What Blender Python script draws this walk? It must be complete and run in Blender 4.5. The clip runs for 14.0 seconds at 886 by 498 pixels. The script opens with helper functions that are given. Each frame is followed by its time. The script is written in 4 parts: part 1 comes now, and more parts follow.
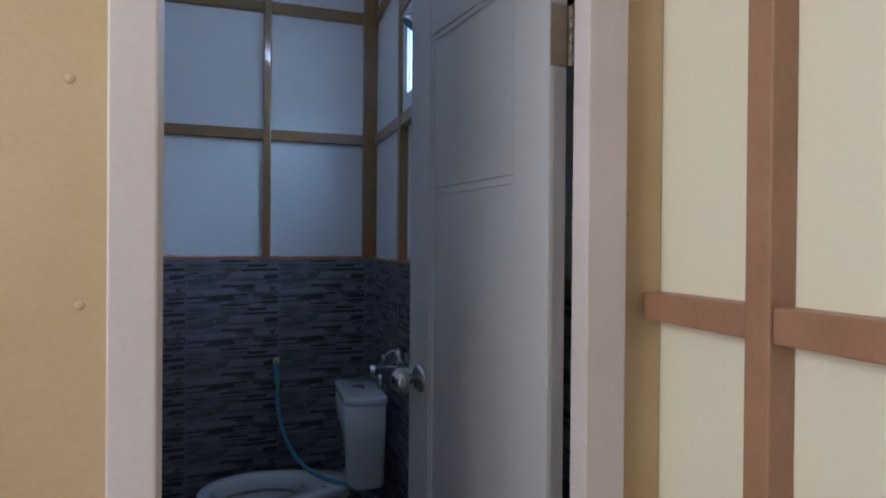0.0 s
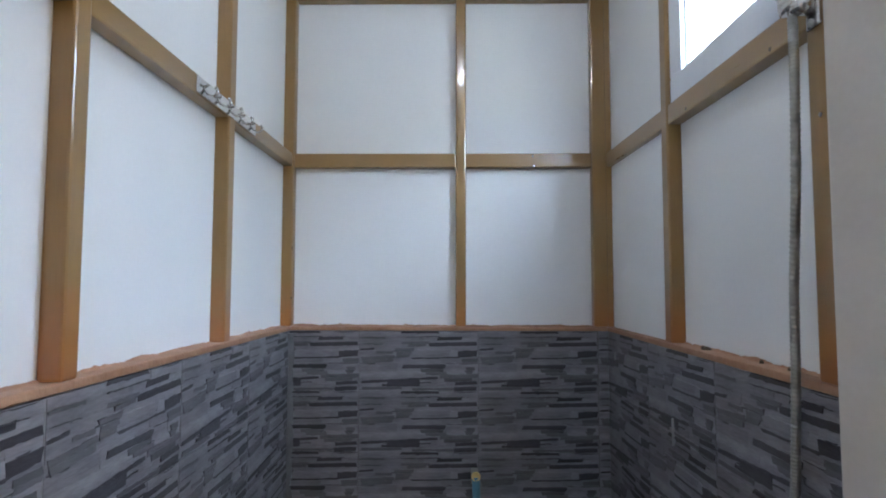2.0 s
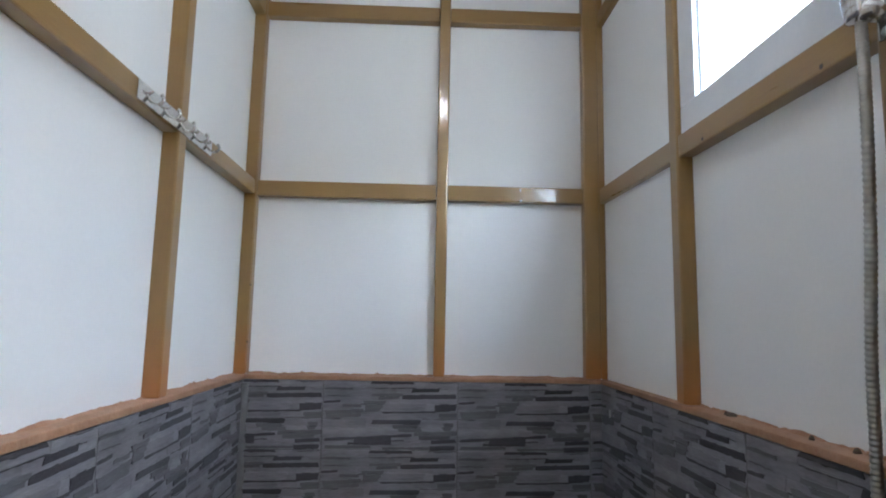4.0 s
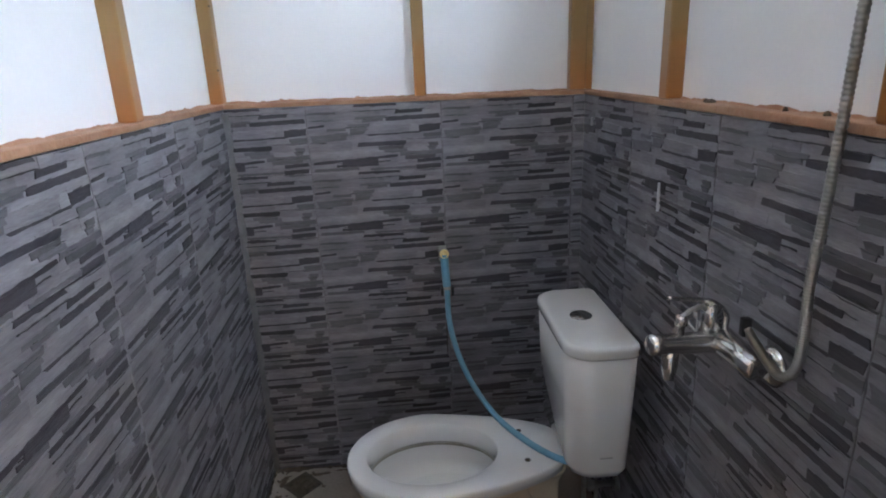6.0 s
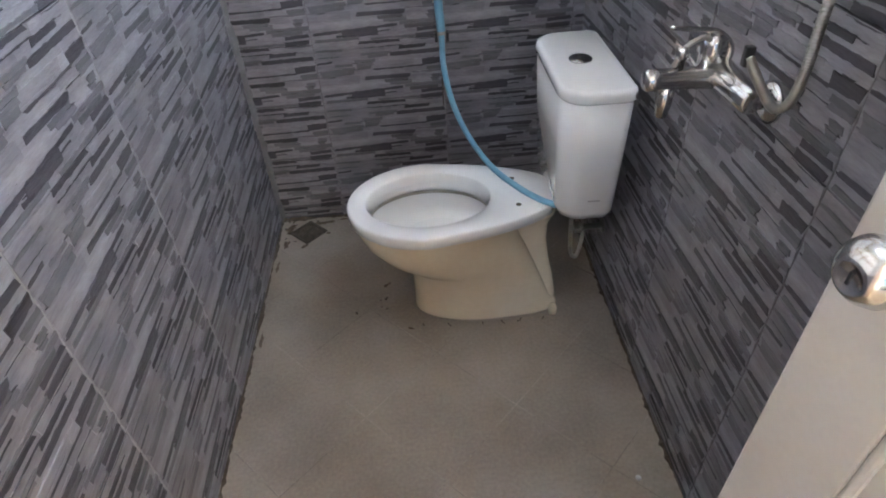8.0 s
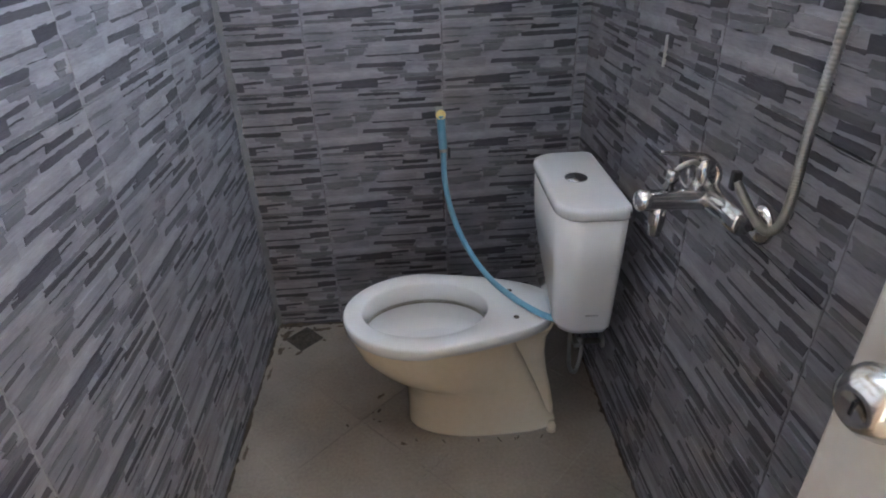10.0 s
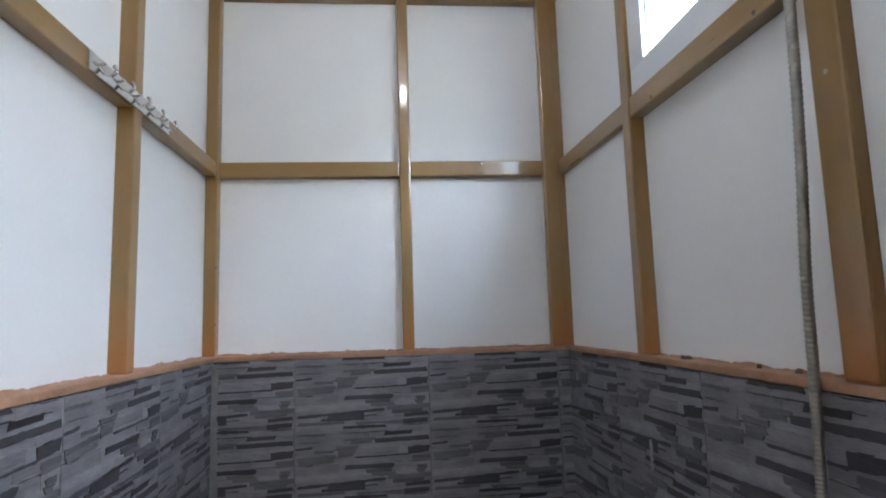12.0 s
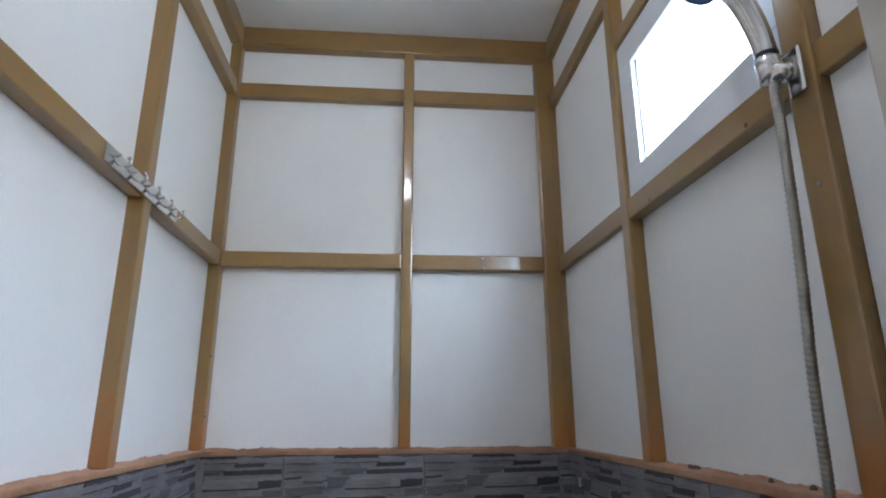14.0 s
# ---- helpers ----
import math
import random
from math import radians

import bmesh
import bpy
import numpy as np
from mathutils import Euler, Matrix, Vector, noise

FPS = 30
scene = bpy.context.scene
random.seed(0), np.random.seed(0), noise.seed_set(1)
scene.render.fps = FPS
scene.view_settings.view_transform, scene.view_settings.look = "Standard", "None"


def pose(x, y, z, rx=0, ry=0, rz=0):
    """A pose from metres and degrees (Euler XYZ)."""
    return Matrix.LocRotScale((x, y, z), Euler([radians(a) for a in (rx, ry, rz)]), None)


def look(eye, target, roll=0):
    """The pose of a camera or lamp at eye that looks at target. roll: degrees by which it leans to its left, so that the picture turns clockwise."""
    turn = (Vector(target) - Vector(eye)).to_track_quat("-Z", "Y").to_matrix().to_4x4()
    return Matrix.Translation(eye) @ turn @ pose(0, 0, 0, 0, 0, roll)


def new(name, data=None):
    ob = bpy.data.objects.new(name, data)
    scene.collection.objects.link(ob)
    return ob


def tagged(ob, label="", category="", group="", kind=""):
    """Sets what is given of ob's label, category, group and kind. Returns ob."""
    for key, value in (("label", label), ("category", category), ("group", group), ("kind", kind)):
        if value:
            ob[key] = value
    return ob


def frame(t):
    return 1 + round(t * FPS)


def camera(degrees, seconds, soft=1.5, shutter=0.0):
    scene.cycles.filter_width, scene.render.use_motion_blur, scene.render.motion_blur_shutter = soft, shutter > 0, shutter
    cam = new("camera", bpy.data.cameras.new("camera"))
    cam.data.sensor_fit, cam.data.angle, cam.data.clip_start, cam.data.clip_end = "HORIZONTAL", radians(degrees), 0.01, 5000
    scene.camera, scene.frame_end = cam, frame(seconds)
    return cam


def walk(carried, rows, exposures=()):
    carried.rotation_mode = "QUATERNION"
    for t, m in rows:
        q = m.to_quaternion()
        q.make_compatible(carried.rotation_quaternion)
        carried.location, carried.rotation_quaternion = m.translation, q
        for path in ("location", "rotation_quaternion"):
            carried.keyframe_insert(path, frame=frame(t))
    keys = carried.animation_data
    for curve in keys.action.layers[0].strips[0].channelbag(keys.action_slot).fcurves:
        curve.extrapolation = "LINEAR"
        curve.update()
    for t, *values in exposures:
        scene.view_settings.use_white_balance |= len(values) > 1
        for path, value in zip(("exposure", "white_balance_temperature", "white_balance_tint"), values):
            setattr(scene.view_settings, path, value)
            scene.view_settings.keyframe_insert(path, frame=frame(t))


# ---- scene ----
cam = camera(74.1, 14.0, soft=1.9)
PATH = [
    (0, (0.545, -2.829, 1.325), (1.143, -0.92, 1.313), 0.5),
    (0.5, (0.565, -2.656, 1.328), (0.951, -0.693, 1.313), -0.1),
    (1, (0.564, -2.397, 1.349), (0.778, -0.409, 1.339), -0.9),
    (1.5, (0.599, -2.171, 1.39), (0.608, -0.171, 1.398), -0.7),
    (2, (0.545, -1.986, 1.4), (0.516, 0.01, 1.527), 0.1),
    (2.5, (0.507, -1.837, 1.429), (0.558, 0.14, 1.729), 1.6),
    (5, (0.52, -1.792, 1.401), (0.627, 0.204, 1.486), 0.3),
    (5.5, (0.514, -1.796, 1.369), (0.637, 0.192, 1.171), -1.1),
    (6, (0.527, -1.791, 1.350), (0.631, 0.117, 0.752), -2.3),
    (6.5, (0.536, -1.799, 1.346), (0.618, 0.006, 0.491), -3.0),
    (7, (0.544, -1.795, 1.328), (0.595, -0.131, 0.219), -3.8),
    (7.5, (0.544, -1.798, 1.312), (0.587, -0.270, 0.019), -3.8),
    (10, (0.556, -1.791, 1.311), (0.618, -0.052, 0.324), -1.8),
    (10.5, (0.534, -1.783, 1.305), (0.67, 0.088, 0.612), -1.2),
    (11, (0.544, -1.79, 1.305), (0.682, 0.155, 0.862), -1.8),
    (11.5, (0.555, -1.794, 1.305), (0.69, 0.192, 1.112), -2.1),
    (12, (0.531, -1.809, 1.353), (0.704, 0.169, 1.594), -1.7),
    (12.5, (0.531, -1.809, 1.364), (0.709, 0.13, 1.822), -1.3),
    (13, (0.528, -1.805, 1.357), (0.704, 0.119, 1.872), -0.6),
    (13.5, (0.531, -1.809, 1.363), (0.7, 0.106, 1.915), -0.2),
    (14, (0.531, -1.808, 1.364), (0.702, 0.11, 1.905), -0.2),
]
EXPOSURES = [
    (0.0, -1.45, 4400, 12), (0.6, -1.45, 4400, 12), (1.0, -1.2, 4600, 12), (1.3, -0.8, 4850, 12), (1.6, -0.28, 5100, 12),
    (2.0, 0.0, 5350, 11), (2.5, 0.02, 5500, 11), (5.0, 0.06, 5650, 12), (6.0, 0.55, 5650, 13), (6.9, 0.97, 5550, 13), (7.5, 1.52, 5700, 13),
    (10.0, 1.1, 5600, 13), (11.0, 0.5, 5650, 12), (11.5, 0.47, 5700, 12), (12.0, 0.1, 5700, 12), (14.0, -0.06, 5600, 12),
]
walk(cam, [(t, look(eye, target, roll)) for t, eye, target, roll in PATH], EXPOSURES)

# ---- world and light ----
world = bpy.data.worlds.new("sky")
scene.world = world
world.use_nodes = True
wn = world.node_tree
sky = wn.nodes.new("ShaderNodeTexSky")
sky.sky_type, sky.sun_disc = "NISHITA", False
sky.sun_elevation, sky.sun_rotation = radians(50), radians(90)
wn.links.new(sky.outputs[0], wn.nodes["Background"].inputs[0])
wn.nodes["Background"].inputs[1].default_value = 0.12

sun = new("sun", bpy.data.lights.new("sun", "SUN"))
sun.data.energy, sun.data.angle, sun.data.color = 1.0, radians(12), (1, 0.96, 0.9)
sun.matrix_world = look((6, -1, 8), (0, -1, 0))


def area(name, eye, target, w, h, watts, colour):
    lamp = new(name, bpy.data.lights.new(name, "AREA"))
    lamp.data.shape, lamp.data.size, lamp.data.size_y = "RECTANGLE", w, h
    lamp.data.energy, lamp.data.color = watts, colour
    lamp.matrix_world = look(eye, target)
    return lamp


# overcast sky outside the bathroom window, above the roofs and trees, and an unseen lamp added at the corridor's left
# wall
area("sky_daylight", (2.26, -2.2, 3.6), (0.0, -2.2, 3.6), 8.0, 2.2, 1750.0, (0.80, 0.91, 1.0))
# warm lamp before the blank left wall, giving the corridor its sideways light
area("corridor_side_lamp", (-0.85, -2.85, 1.6), (1.1, -2.65, 1.3), 0.9, 1.4, 82.0, (1.0, 0.81, 0.56))

# ---- materials ----


def socket(node, name):
    return node.inputs[name]


def material(name, colours, rough=0.5, metal=0.0, scale=6.0, fine=90.0, bump=0.05, stretch=(1, 1, 1), coat=0.0, island=0.0, jitter=0.0, spec=0.5, coat_rough=0.12):
    """A mottled surface: two colours mixed by broad and fine noise, with relief of the fine noise."""
    m = bpy.data.materials.new(name)
    m.use_nodes = True
    nt = m.node_tree
    n, l = nt.nodes, nt.links
    b = n["Principled BSDF"]
    geo = n.new("ShaderNodeTexCoord")
    mp = n.new("ShaderNodeMapping")
    mp.inputs["Scale"].default_value = stretch
    l.new(geo.outputs["Object"], mp.inputs[0])
    broad, small = n.new("ShaderNodeTexNoise"), n.new("ShaderNodeTexNoise")
    broad.inputs["Scale"].default_value, broad.inputs["Detail"].default_value = scale, 4
    small.inputs["Scale"].default_value, small.inputs["Detail"].default_value = fine, 3
    l.new(mp.outputs[0], broad.inputs["Vector"])
    l.new(mp.outputs[0], small.inputs["Vector"])
    add = n.new("ShaderNodeMath")
    add.operation = "MULTIPLY_ADD"
    l.new(small.outputs["Fac"], add.inputs[0])
    add.inputs[1].default_value = 0.45
    l.new(broad.outputs["Fac"], add.inputs[2])
    ramp = n.new("ShaderNodeMapRange")
    ramp.inputs["From Min"].default_value, ramp.inputs["From Max"].default_value = 0.45, 1.0
    l.new(add.outputs[0], ramp.inputs["Value"])
    mix = n.new("ShaderNodeMix")
    mix.data_type = "RGBA"
    mix.inputs[6].default_value, mix.inputs[7].default_value = (*colours[0], 1), (*colours[1], 1)
    l.new(ramp.outputs[0], mix.inputs[0])
    out = mix.outputs[2]
    if island or jitter:
        hsv = n.new("ShaderNodeHueSaturation")
        span = n.new("ShaderNodeMapRange")
        src = n.new("ShaderNodeNewGeometry").outputs["Random Per Island"] if island else n.new("ShaderNodeObjectInfo").outputs["Random"]
        amount = island or jitter
        span.inputs["To Min"].default_value, span.inputs["To Max"].default_value = 1 - amount, 1 + amount
        l.new(src, span.inputs["Value"])
        l.new(span.outputs[0], hsv.inputs["Value"])
        l.new(out, hsv.inputs["Color"])
        out = hsv.outputs[0]
    l.new(out, b.inputs["Base Color"])
    rr = n.new("ShaderNodeMapRange")
    rr.inputs["To Min"].default_value, rr.inputs["To Max"].default_value = max(0.02, rough - 0.08), min(1, rough + 0.1)
    l.new(broad.outputs["Fac"], rr.inputs["Value"])
    l.new(rr.outputs[0], b.inputs["Roughness"])
    b.inputs["Metallic"].default_value = metal
    b.inputs["Coat Weight"].default_value = coat
    b.inputs["Coat Roughness"].default_value = coat_rough
    b.inputs["Specular IOR Level"].default_value = spec
    if bump:
        bp = n.new("ShaderNodeBump")
        bp.inputs["Strength"].default_value, bp.inputs["Distance"].default_value = bump, 0.01
        l.new(small.outputs["Fac"], bp.inputs["Height"])
        l.new(bp.outputs[0], b.inputs["Normal"])
    return m


def timber(name, pale, dark, stain, grain=(6, 6, 0.6)):
    """Varnished timber with grain along z; rusty stain soaks up from the sill in uneven patches."""
    m = material(name, (dark, pale), rough=0.3, scale=5, fine=60, bump=0.03, stretch=grain, coat=0.5, coat_rough=0.1)
    n, l = m.node_tree.nodes, m.node_tree.links
    b = n["Principled BSDF"]
    base = b.inputs["Base Color"].links[0].from_socket
    pos, sep = n.new("ShaderNodeNewGeometry"), n.new("ShaderNodeSeparateXYZ")
    l.new(pos.outputs["Position"], sep.inputs[0])
    noise_n = n.new("ShaderNodeTexNoise")
    noise_n.inputs["Scale"].default_value = 18
    l.new(pos.outputs["Position"], noise_n.inputs["Vector"])
    off = n.new("ShaderNodeMath")
    off.operation = "MULTIPLY_ADD"
    l.new(noise_n.outputs["Fac"], off.inputs[0])
    off.inputs[1].default_value = -0.16
    l.new(sep.outputs["Z"], off.inputs[2])
    rng = n.new("ShaderNodeMapRange")
    rng.inputs["From Min"].default_value, rng.inputs["From Max"].default_value = 1.20, 1.36
    rng.inputs["To Min"].default_value, rng.inputs["To Max"].default_value = 1.0, 0.0
    l.new(off.outputs[0], rng.inputs["Value"])
    mix = n.new("ShaderNodeMix")
    mix.data_type = "RGBA"
    mix.inputs[7].default_value = (*stain, 1)
    l.new(rng.outputs[0], mix.inputs[0])
    l.new(base, mix.inputs[6])
    l.new(mix.outputs[2], b.inputs["Base Color"])
    return m


def glowing(name, colour, strength):
    m = bpy.data.materials.new(name)
    m.use_nodes = True
    b = m.node_tree.nodes["Principled BSDF"]
    b.inputs["Base Color"].default_value = (*colour, 1)
    b.inputs["Emission Color"].default_value = (*colour, 1)
    b.inputs["Emission Strength"].default_value = strength
    return m


def clear(name, ripple=0.0):
    """A thin clear sheet: light goes straight through, with a glossy reflection."""
    m = bpy.data.materials.new(name)
    m.use_nodes = True
    n, l = m.node_tree.nodes, m.node_tree.links
    n.remove(n["Principled BSDF"])
    through_bsdf, gloss, mix = (n.new(k) for k in ("ShaderNodeBsdfTransparent", "ShaderNodeBsdfGlossy", "ShaderNodeMixShader"))
    through_bsdf.inputs[0].default_value = (0.97, 0.98, 0.98, 1)
    gloss.inputs["Roughness"].default_value = 0.02
    mix.inputs[0].default_value = 0.05
    l.new(through_bsdf.outputs[0], mix.inputs[1])
    l.new(gloss.outputs[0], mix.inputs[2])
    l.new(mix.outputs[0], n["Material Output"].inputs["Surface"])
    if ripple:
        wave, bp = n.new("ShaderNodeTexNoise"), n.new("ShaderNodeBump")
        wave.inputs["Scale"].default_value, wave.inputs["Detail"].default_value = 22, 1
        bp.inputs["Strength"].default_value, bp.inputs["Distance"].default_value = ripple, 0.01
        l.new(n.new("ShaderNodeTexCoord").outputs["Object"], wave.inputs["Vector"])
        l.new(wave.outputs["Fac"], bp.inputs["Height"])
        l.new(bp.outputs[0], gloss.inputs["Normal"])
    return m


M = {
    "white": material("white_panel_paint", ((0.80, 0.81, 0.81), (0.86, 0.86, 0.85)), rough=0.55, scale=2.5, fine=140, bump=0.02, jitter=0.02),
    "ceiling": material("ceiling_paint", ((0.76, 0.76, 0.75), (0.83, 0.83, 0.82)), rough=0.7, scale=2, fine=120, bump=0.02),
    "timber": timber("varnished_timber", (0.305, 0.182, 0.056), (0.255, 0.148, 0.044), (0.37, 0.15, 0.034)),
    "timber_x": timber("varnished_timber_across", (0.305, 0.182, 0.056), (0.255, 0.148, 0.044), (0.37, 0.15, 0.034), (0.6, 6, 6)),
    "timber_y": timber("varnished_timber_along", (0.305, 0.182, 0.056), (0.255, 0.148, 0.044), (0.37, 0.15, 0.034), (6, 0.6, 6)),
    "ledge": material("brown_sill_paint", ((0.32, 0.16, 0.085), (0.47, 0.28, 0.17)), rough=0.6, scale=14, fine=120, bump=0.2),
    "slate_light": material("slate_light", ((0.145, 0.142, 0.157), (0.315, 0.309, 0.333)), rough=0.42, scale=16, fine=130, bump=0.12, stretch=(0.4, 1, 2.6), island=0.14),
    "slate_mid": material("slate_mid", ((0.085, 0.083, 0.092), (0.165, 0.16, 0.175)), rough=0.42, scale=16, fine=130, bump=0.16, stretch=(0.4, 1, 2.6), island=0.2),
    "slate_dark": material("slate_dark", ((0.026, 0.025, 0.031), (0.072, 0.069, 0.08)), rough=0.45, scale=16, fine=130, bump=0.16, stretch=(0.4, 1, 2.6), island=0.3),
    "grout": material("grey_grout", ((0.26, 0.26, 0.265), (0.36, 0.36, 0.36)), rough=0.8, scale=20, fine=200, bump=0.1),
    "floor_tile": material("beige_floor_tile", ((0.17, 0.145, 0.118), (0.325, 0.285, 0.24)), rough=0.42, scale=3.2, fine=110, bump=0.04, jitter=0.025),
    "floor_grout": material("dirty_floor_grout", ((0.11, 0.095, 0.075), (0.38, 0.34, 0.29)), rough=0.7, scale=3, fine=150, bump=0.2),
    "ceramic": material("white_sanitary_ceramic", ((0.82, 0.83, 0.83), (0.87, 0.87, 0.86)), rough=0.1, scale=2, fine=40, bump=0.0, coat=1.0, coat_rough=0.02),
    # some yellowing plus warm bounced light, both put into the base colour
    "ceramic_base": material("yellowed_warm_lit_ceramic", ((0.70, 0.60, 0.43), (0.78, 0.69, 0.54)), rough=0.16, scale=4, fine=60, bump=0.0),
    "chrome": material("worn_chrome", ((0.54, 0.54, 0.54), (0.70, 0.70, 0.69)), rough=0.16, metal=1.0, scale=10, fine=120, bump=0.02),
    "steel": material("dull_steel", ((0.31, 0.305, 0.285), (0.47, 0.46, 0.43)), rough=0.38, metal=1.0, scale=30, fine=160, bump=0.05),
    "brass": material("brass", ((0.88, 0.68, 0.24), (0.95, 0.80, 0.38)), rough=0.3, metal=0.0, scale=20, fine=150, bump=0.03),
    "hose_blue": material("blue_rubber", ((0.13, 0.31, 0.45), (0.19, 0.39, 0.53)), rough=0.4, scale=20, fine=150, bump=0.03),
    "black": material("black_plastic", ((0.012, 0.012, 0.014), (0.03, 0.03, 0.032)), rough=0.4, scale=20, fine=150, bump=0.03),
    "dark_blue": material("dark_blue_plastic", ((0.02, 0.04, 0.10), (0.04, 0.07, 0.15)), rough=0.35, scale=20, fine=150, bump=0.03),
    "door": material("pale_door_paint", ((0.53, 0.50, 0.465), (0.60, 0.57, 0.535)), rough=0.42, scale=3, fine=120, bump=0.02),
    "frame": material("pale_frame_paint", ((0.66, 0.555, 0.49), (0.75, 0.645, 0.575)), rough=0.45, scale=4, fine=110, bump=0.03),
    "cream": material("cream_wall_paint", ((0.52, 0.375, 0.17), (0.61, 0.455, 0.235)), rough=0.55, scale=5, fine=130, bump=0.04),
    "cream_pale": material("pale_cream_board", ((0.80, 0.71, 0.50), (0.86, 0.78, 0.58)), rough=0.55, scale=3, fine=130, bump=0.02),
    "batten": material("brown_batten_paint", ((0.29, 0.15, 0.075), (0.41, 0.22, 0.12)), rough=0.38, scale=8, fine=90, bump=0.05, stretch=(1.5, 1.5, 0.8)),
    "hinge": material("hinge_steel", ((0.22, 0.18, 0.13), (0.36, 0.30, 0.22)), rough=0.62, metal=0.8, scale=25, fine=150, bump=0.06),
    "water": clear("still_water", 0.25),
    "glass": clear("window_glass"),
    "sky_white": glowing("overcast_sky_white", (0.90, 0.97, 1.0), 10.0),
    "bulb": glowing("lit_bulb", (1.0, 0.97, 0.92), 140.0),
    "fitting": material("white_lamp_plastic", ((0.72, 0.72, 0.70), (0.8, 0.8, 0.78)), rough=0.4, scale=8, fine=120, bump=0.02),
    # grime, and also the dark inside the seat and nail holes
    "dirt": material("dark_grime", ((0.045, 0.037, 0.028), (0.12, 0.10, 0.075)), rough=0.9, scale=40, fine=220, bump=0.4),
    # olive grey that stands in for the shade below the bowl's rim
    "rim_shade": material("olive_rim_shade", ((0.20, 0.195, 0.15), (0.42, 0.41, 0.35)), rough=0.5, scale=30, fine=150, bump=0.05),
    "joint": material("dull_joint", ((0.11, 0.108, 0.112), (0.20, 0.198, 0.2)), rough=0.8, scale=20, fine=200, bump=0.1),
    "drain_metal": material("fouled_drain_metal", ((0.022, 0.018, 0.014), (0.13, 0.11, 0.085)), rough=0.6, metal=0.3, scale=45, fine=200, bump=0.3),
    "mud": material("dried_brown_mud", ((0.05, 0.036, 0.024), (0.16, 0.125, 0.09)), rough=0.85, scale=40, fine=220, bump=0.3),
    "drip": material("white_paint_drip", ((0.35, 0.35, 0.36), (0.5, 0.5, 0.5)), rough=0.5, scale=20, fine=150, bump=0.0),
    "sash": material("white_sash_paint", ((0.70, 0.73, 0.78), (0.78, 0.80, 0.83)), rough=0.4, scale=6, fine=120, bump=0.02),
}

# ---- builders ----


def part(name, bm, mat, parent=None, label="", smooth=False):
    """Links a bmesh as one mesh object under a thing or a part."""
    bmesh.ops.recalc_face_normals(bm, faces=bm.faces)
    data = bpy.data.meshes.new(name)
    bm.to_mesh(data)
    bm.free()
    for one in (mat if isinstance(mat, (list, tuple)) else [mat]):
        data.materials.append(one)
    if smooth:
        data.shade_smooth()
    ob = new(name, data)
    if parent is not None:
        ob.parent = parent
    if label:
        ob["label"] = label
    return ob


def thing(name, at, label, category, group="", kind=""):
    ob = new(name)
    ob.empty_display_size = 0.05
    ob.location = at
    return tagged(ob, label, category, group, kind)


def boxes(*spans, bevel=0.0):
    """Boxes (x0, x1, y0, y1, z0, z1) in one bmesh, with their edges rounded off."""
    bm = bmesh.new()
    for x0, x1, y0, y1, z0, z1 in spans:
        m = Matrix.LocRotScale(((x0 + x1) / 2, (y0 + y1) / 2, (z0 + z1) / 2), None, (abs(x1 - x0), abs(y1 - y0), abs(z1 - z0)))
        bmesh.ops.create_cube(bm, size=1, matrix=m)
    if bevel:
        bmesh.ops.bevel(bm, geom=bm.edges[:], offset=bevel, segments=2, affect="EDGES", profile=0.6)
    return bm


def skin(rings, close_first=True, close_last=True):
    """A surface through rings of equally many points."""
    bm = bmesh.new()
    rows = [[bm.verts.new(p) for p in ring] for ring in rings]
    k = len(rows[0])
    for a, b in zip(rows, rows[1:]):
        for i in range(k):
            bm.faces.new((a[i], a[(i + 1) % k], b[(i + 1) % k], b[i]))
    if close_first:
        bm.faces.new(rows[0][::-1])
    if close_last:
        bm.faces.new(rows[-1])
    return bm


def lathe(profile, axis_from, axis_to, k=24):
    """Turns (distance along, radius) pairs about the axis."""
    a, b = Vector(axis_from), Vector(axis_to)
    w = (b - a).normalized()
    u = w.orthogonal().normalized()
    v = w.cross(u)
    return skin([[a + w * d + (u * math.cos(t) + v * math.sin(t)) * max(r, 1e-4) for t in (2 * math.pi * i / k for i in range(k))] for d, r in profile])


def smooth_line(points, steps=8):
    """A Catmull-Rom line through the points."""
    p = [Vector(q) for q in points]
    p = [p[0] * 2 - p[1]] + p + [p[-1] * 2 - p[-2]]
    out = []
    for i in range(1, len(p) - 2):
        for s in range(steps):
            t = s / steps
            out.append(0.5 * (2 * p[i] + (p[i + 1] - p[i - 1]) * t + (2 * p[i - 1] - 5 * p[i] + 4 * p[i + 1] - p[i + 2]) * t * t + (3 * p[i] - p[i - 1] - 3 * p[i + 1] + p[i + 2]) * t ** 3))
    return out + [p[-2]]


def tube(points, radius, steps=8, k=10, ribs=0, squash=1.0):
    """A round bar along a smooth line; ribs: ridges along a corrugated hose; radius: a number or a function of the way along."""
    line = smooth_line(points, steps)
    if ribs:
        dense = []
        for i in range(ribs * 4 + 1):
            f = i / (ribs * 4) * (len(line) - 1)
            j = min(int(f), len(line) - 2)
            dense.append(line[j].lerp(line[j + 1], f - j))
        line = dense
    rings, u = [], None
    for i, p in enumerate(line):
        w = (line[min(i + 1, len(line) - 1)] - line[max(i - 1, 0)]).normalized()
        u = (w.orthogonal() if u is None else u - w * u.dot(w)).normalized()
        v = w.cross(u)
        r = radius(i / (len(line) - 1)) if callable(radius) else radius
        if ribs:
            r *= (0.87, 1.0, 1.0, 0.87)[i % 4]
        rings.append([p + (u * math.cos(t) * squash + v * math.sin(t)) * r for t in (2 * math.pi * q / k for q in range(k))])
    return skin(rings)


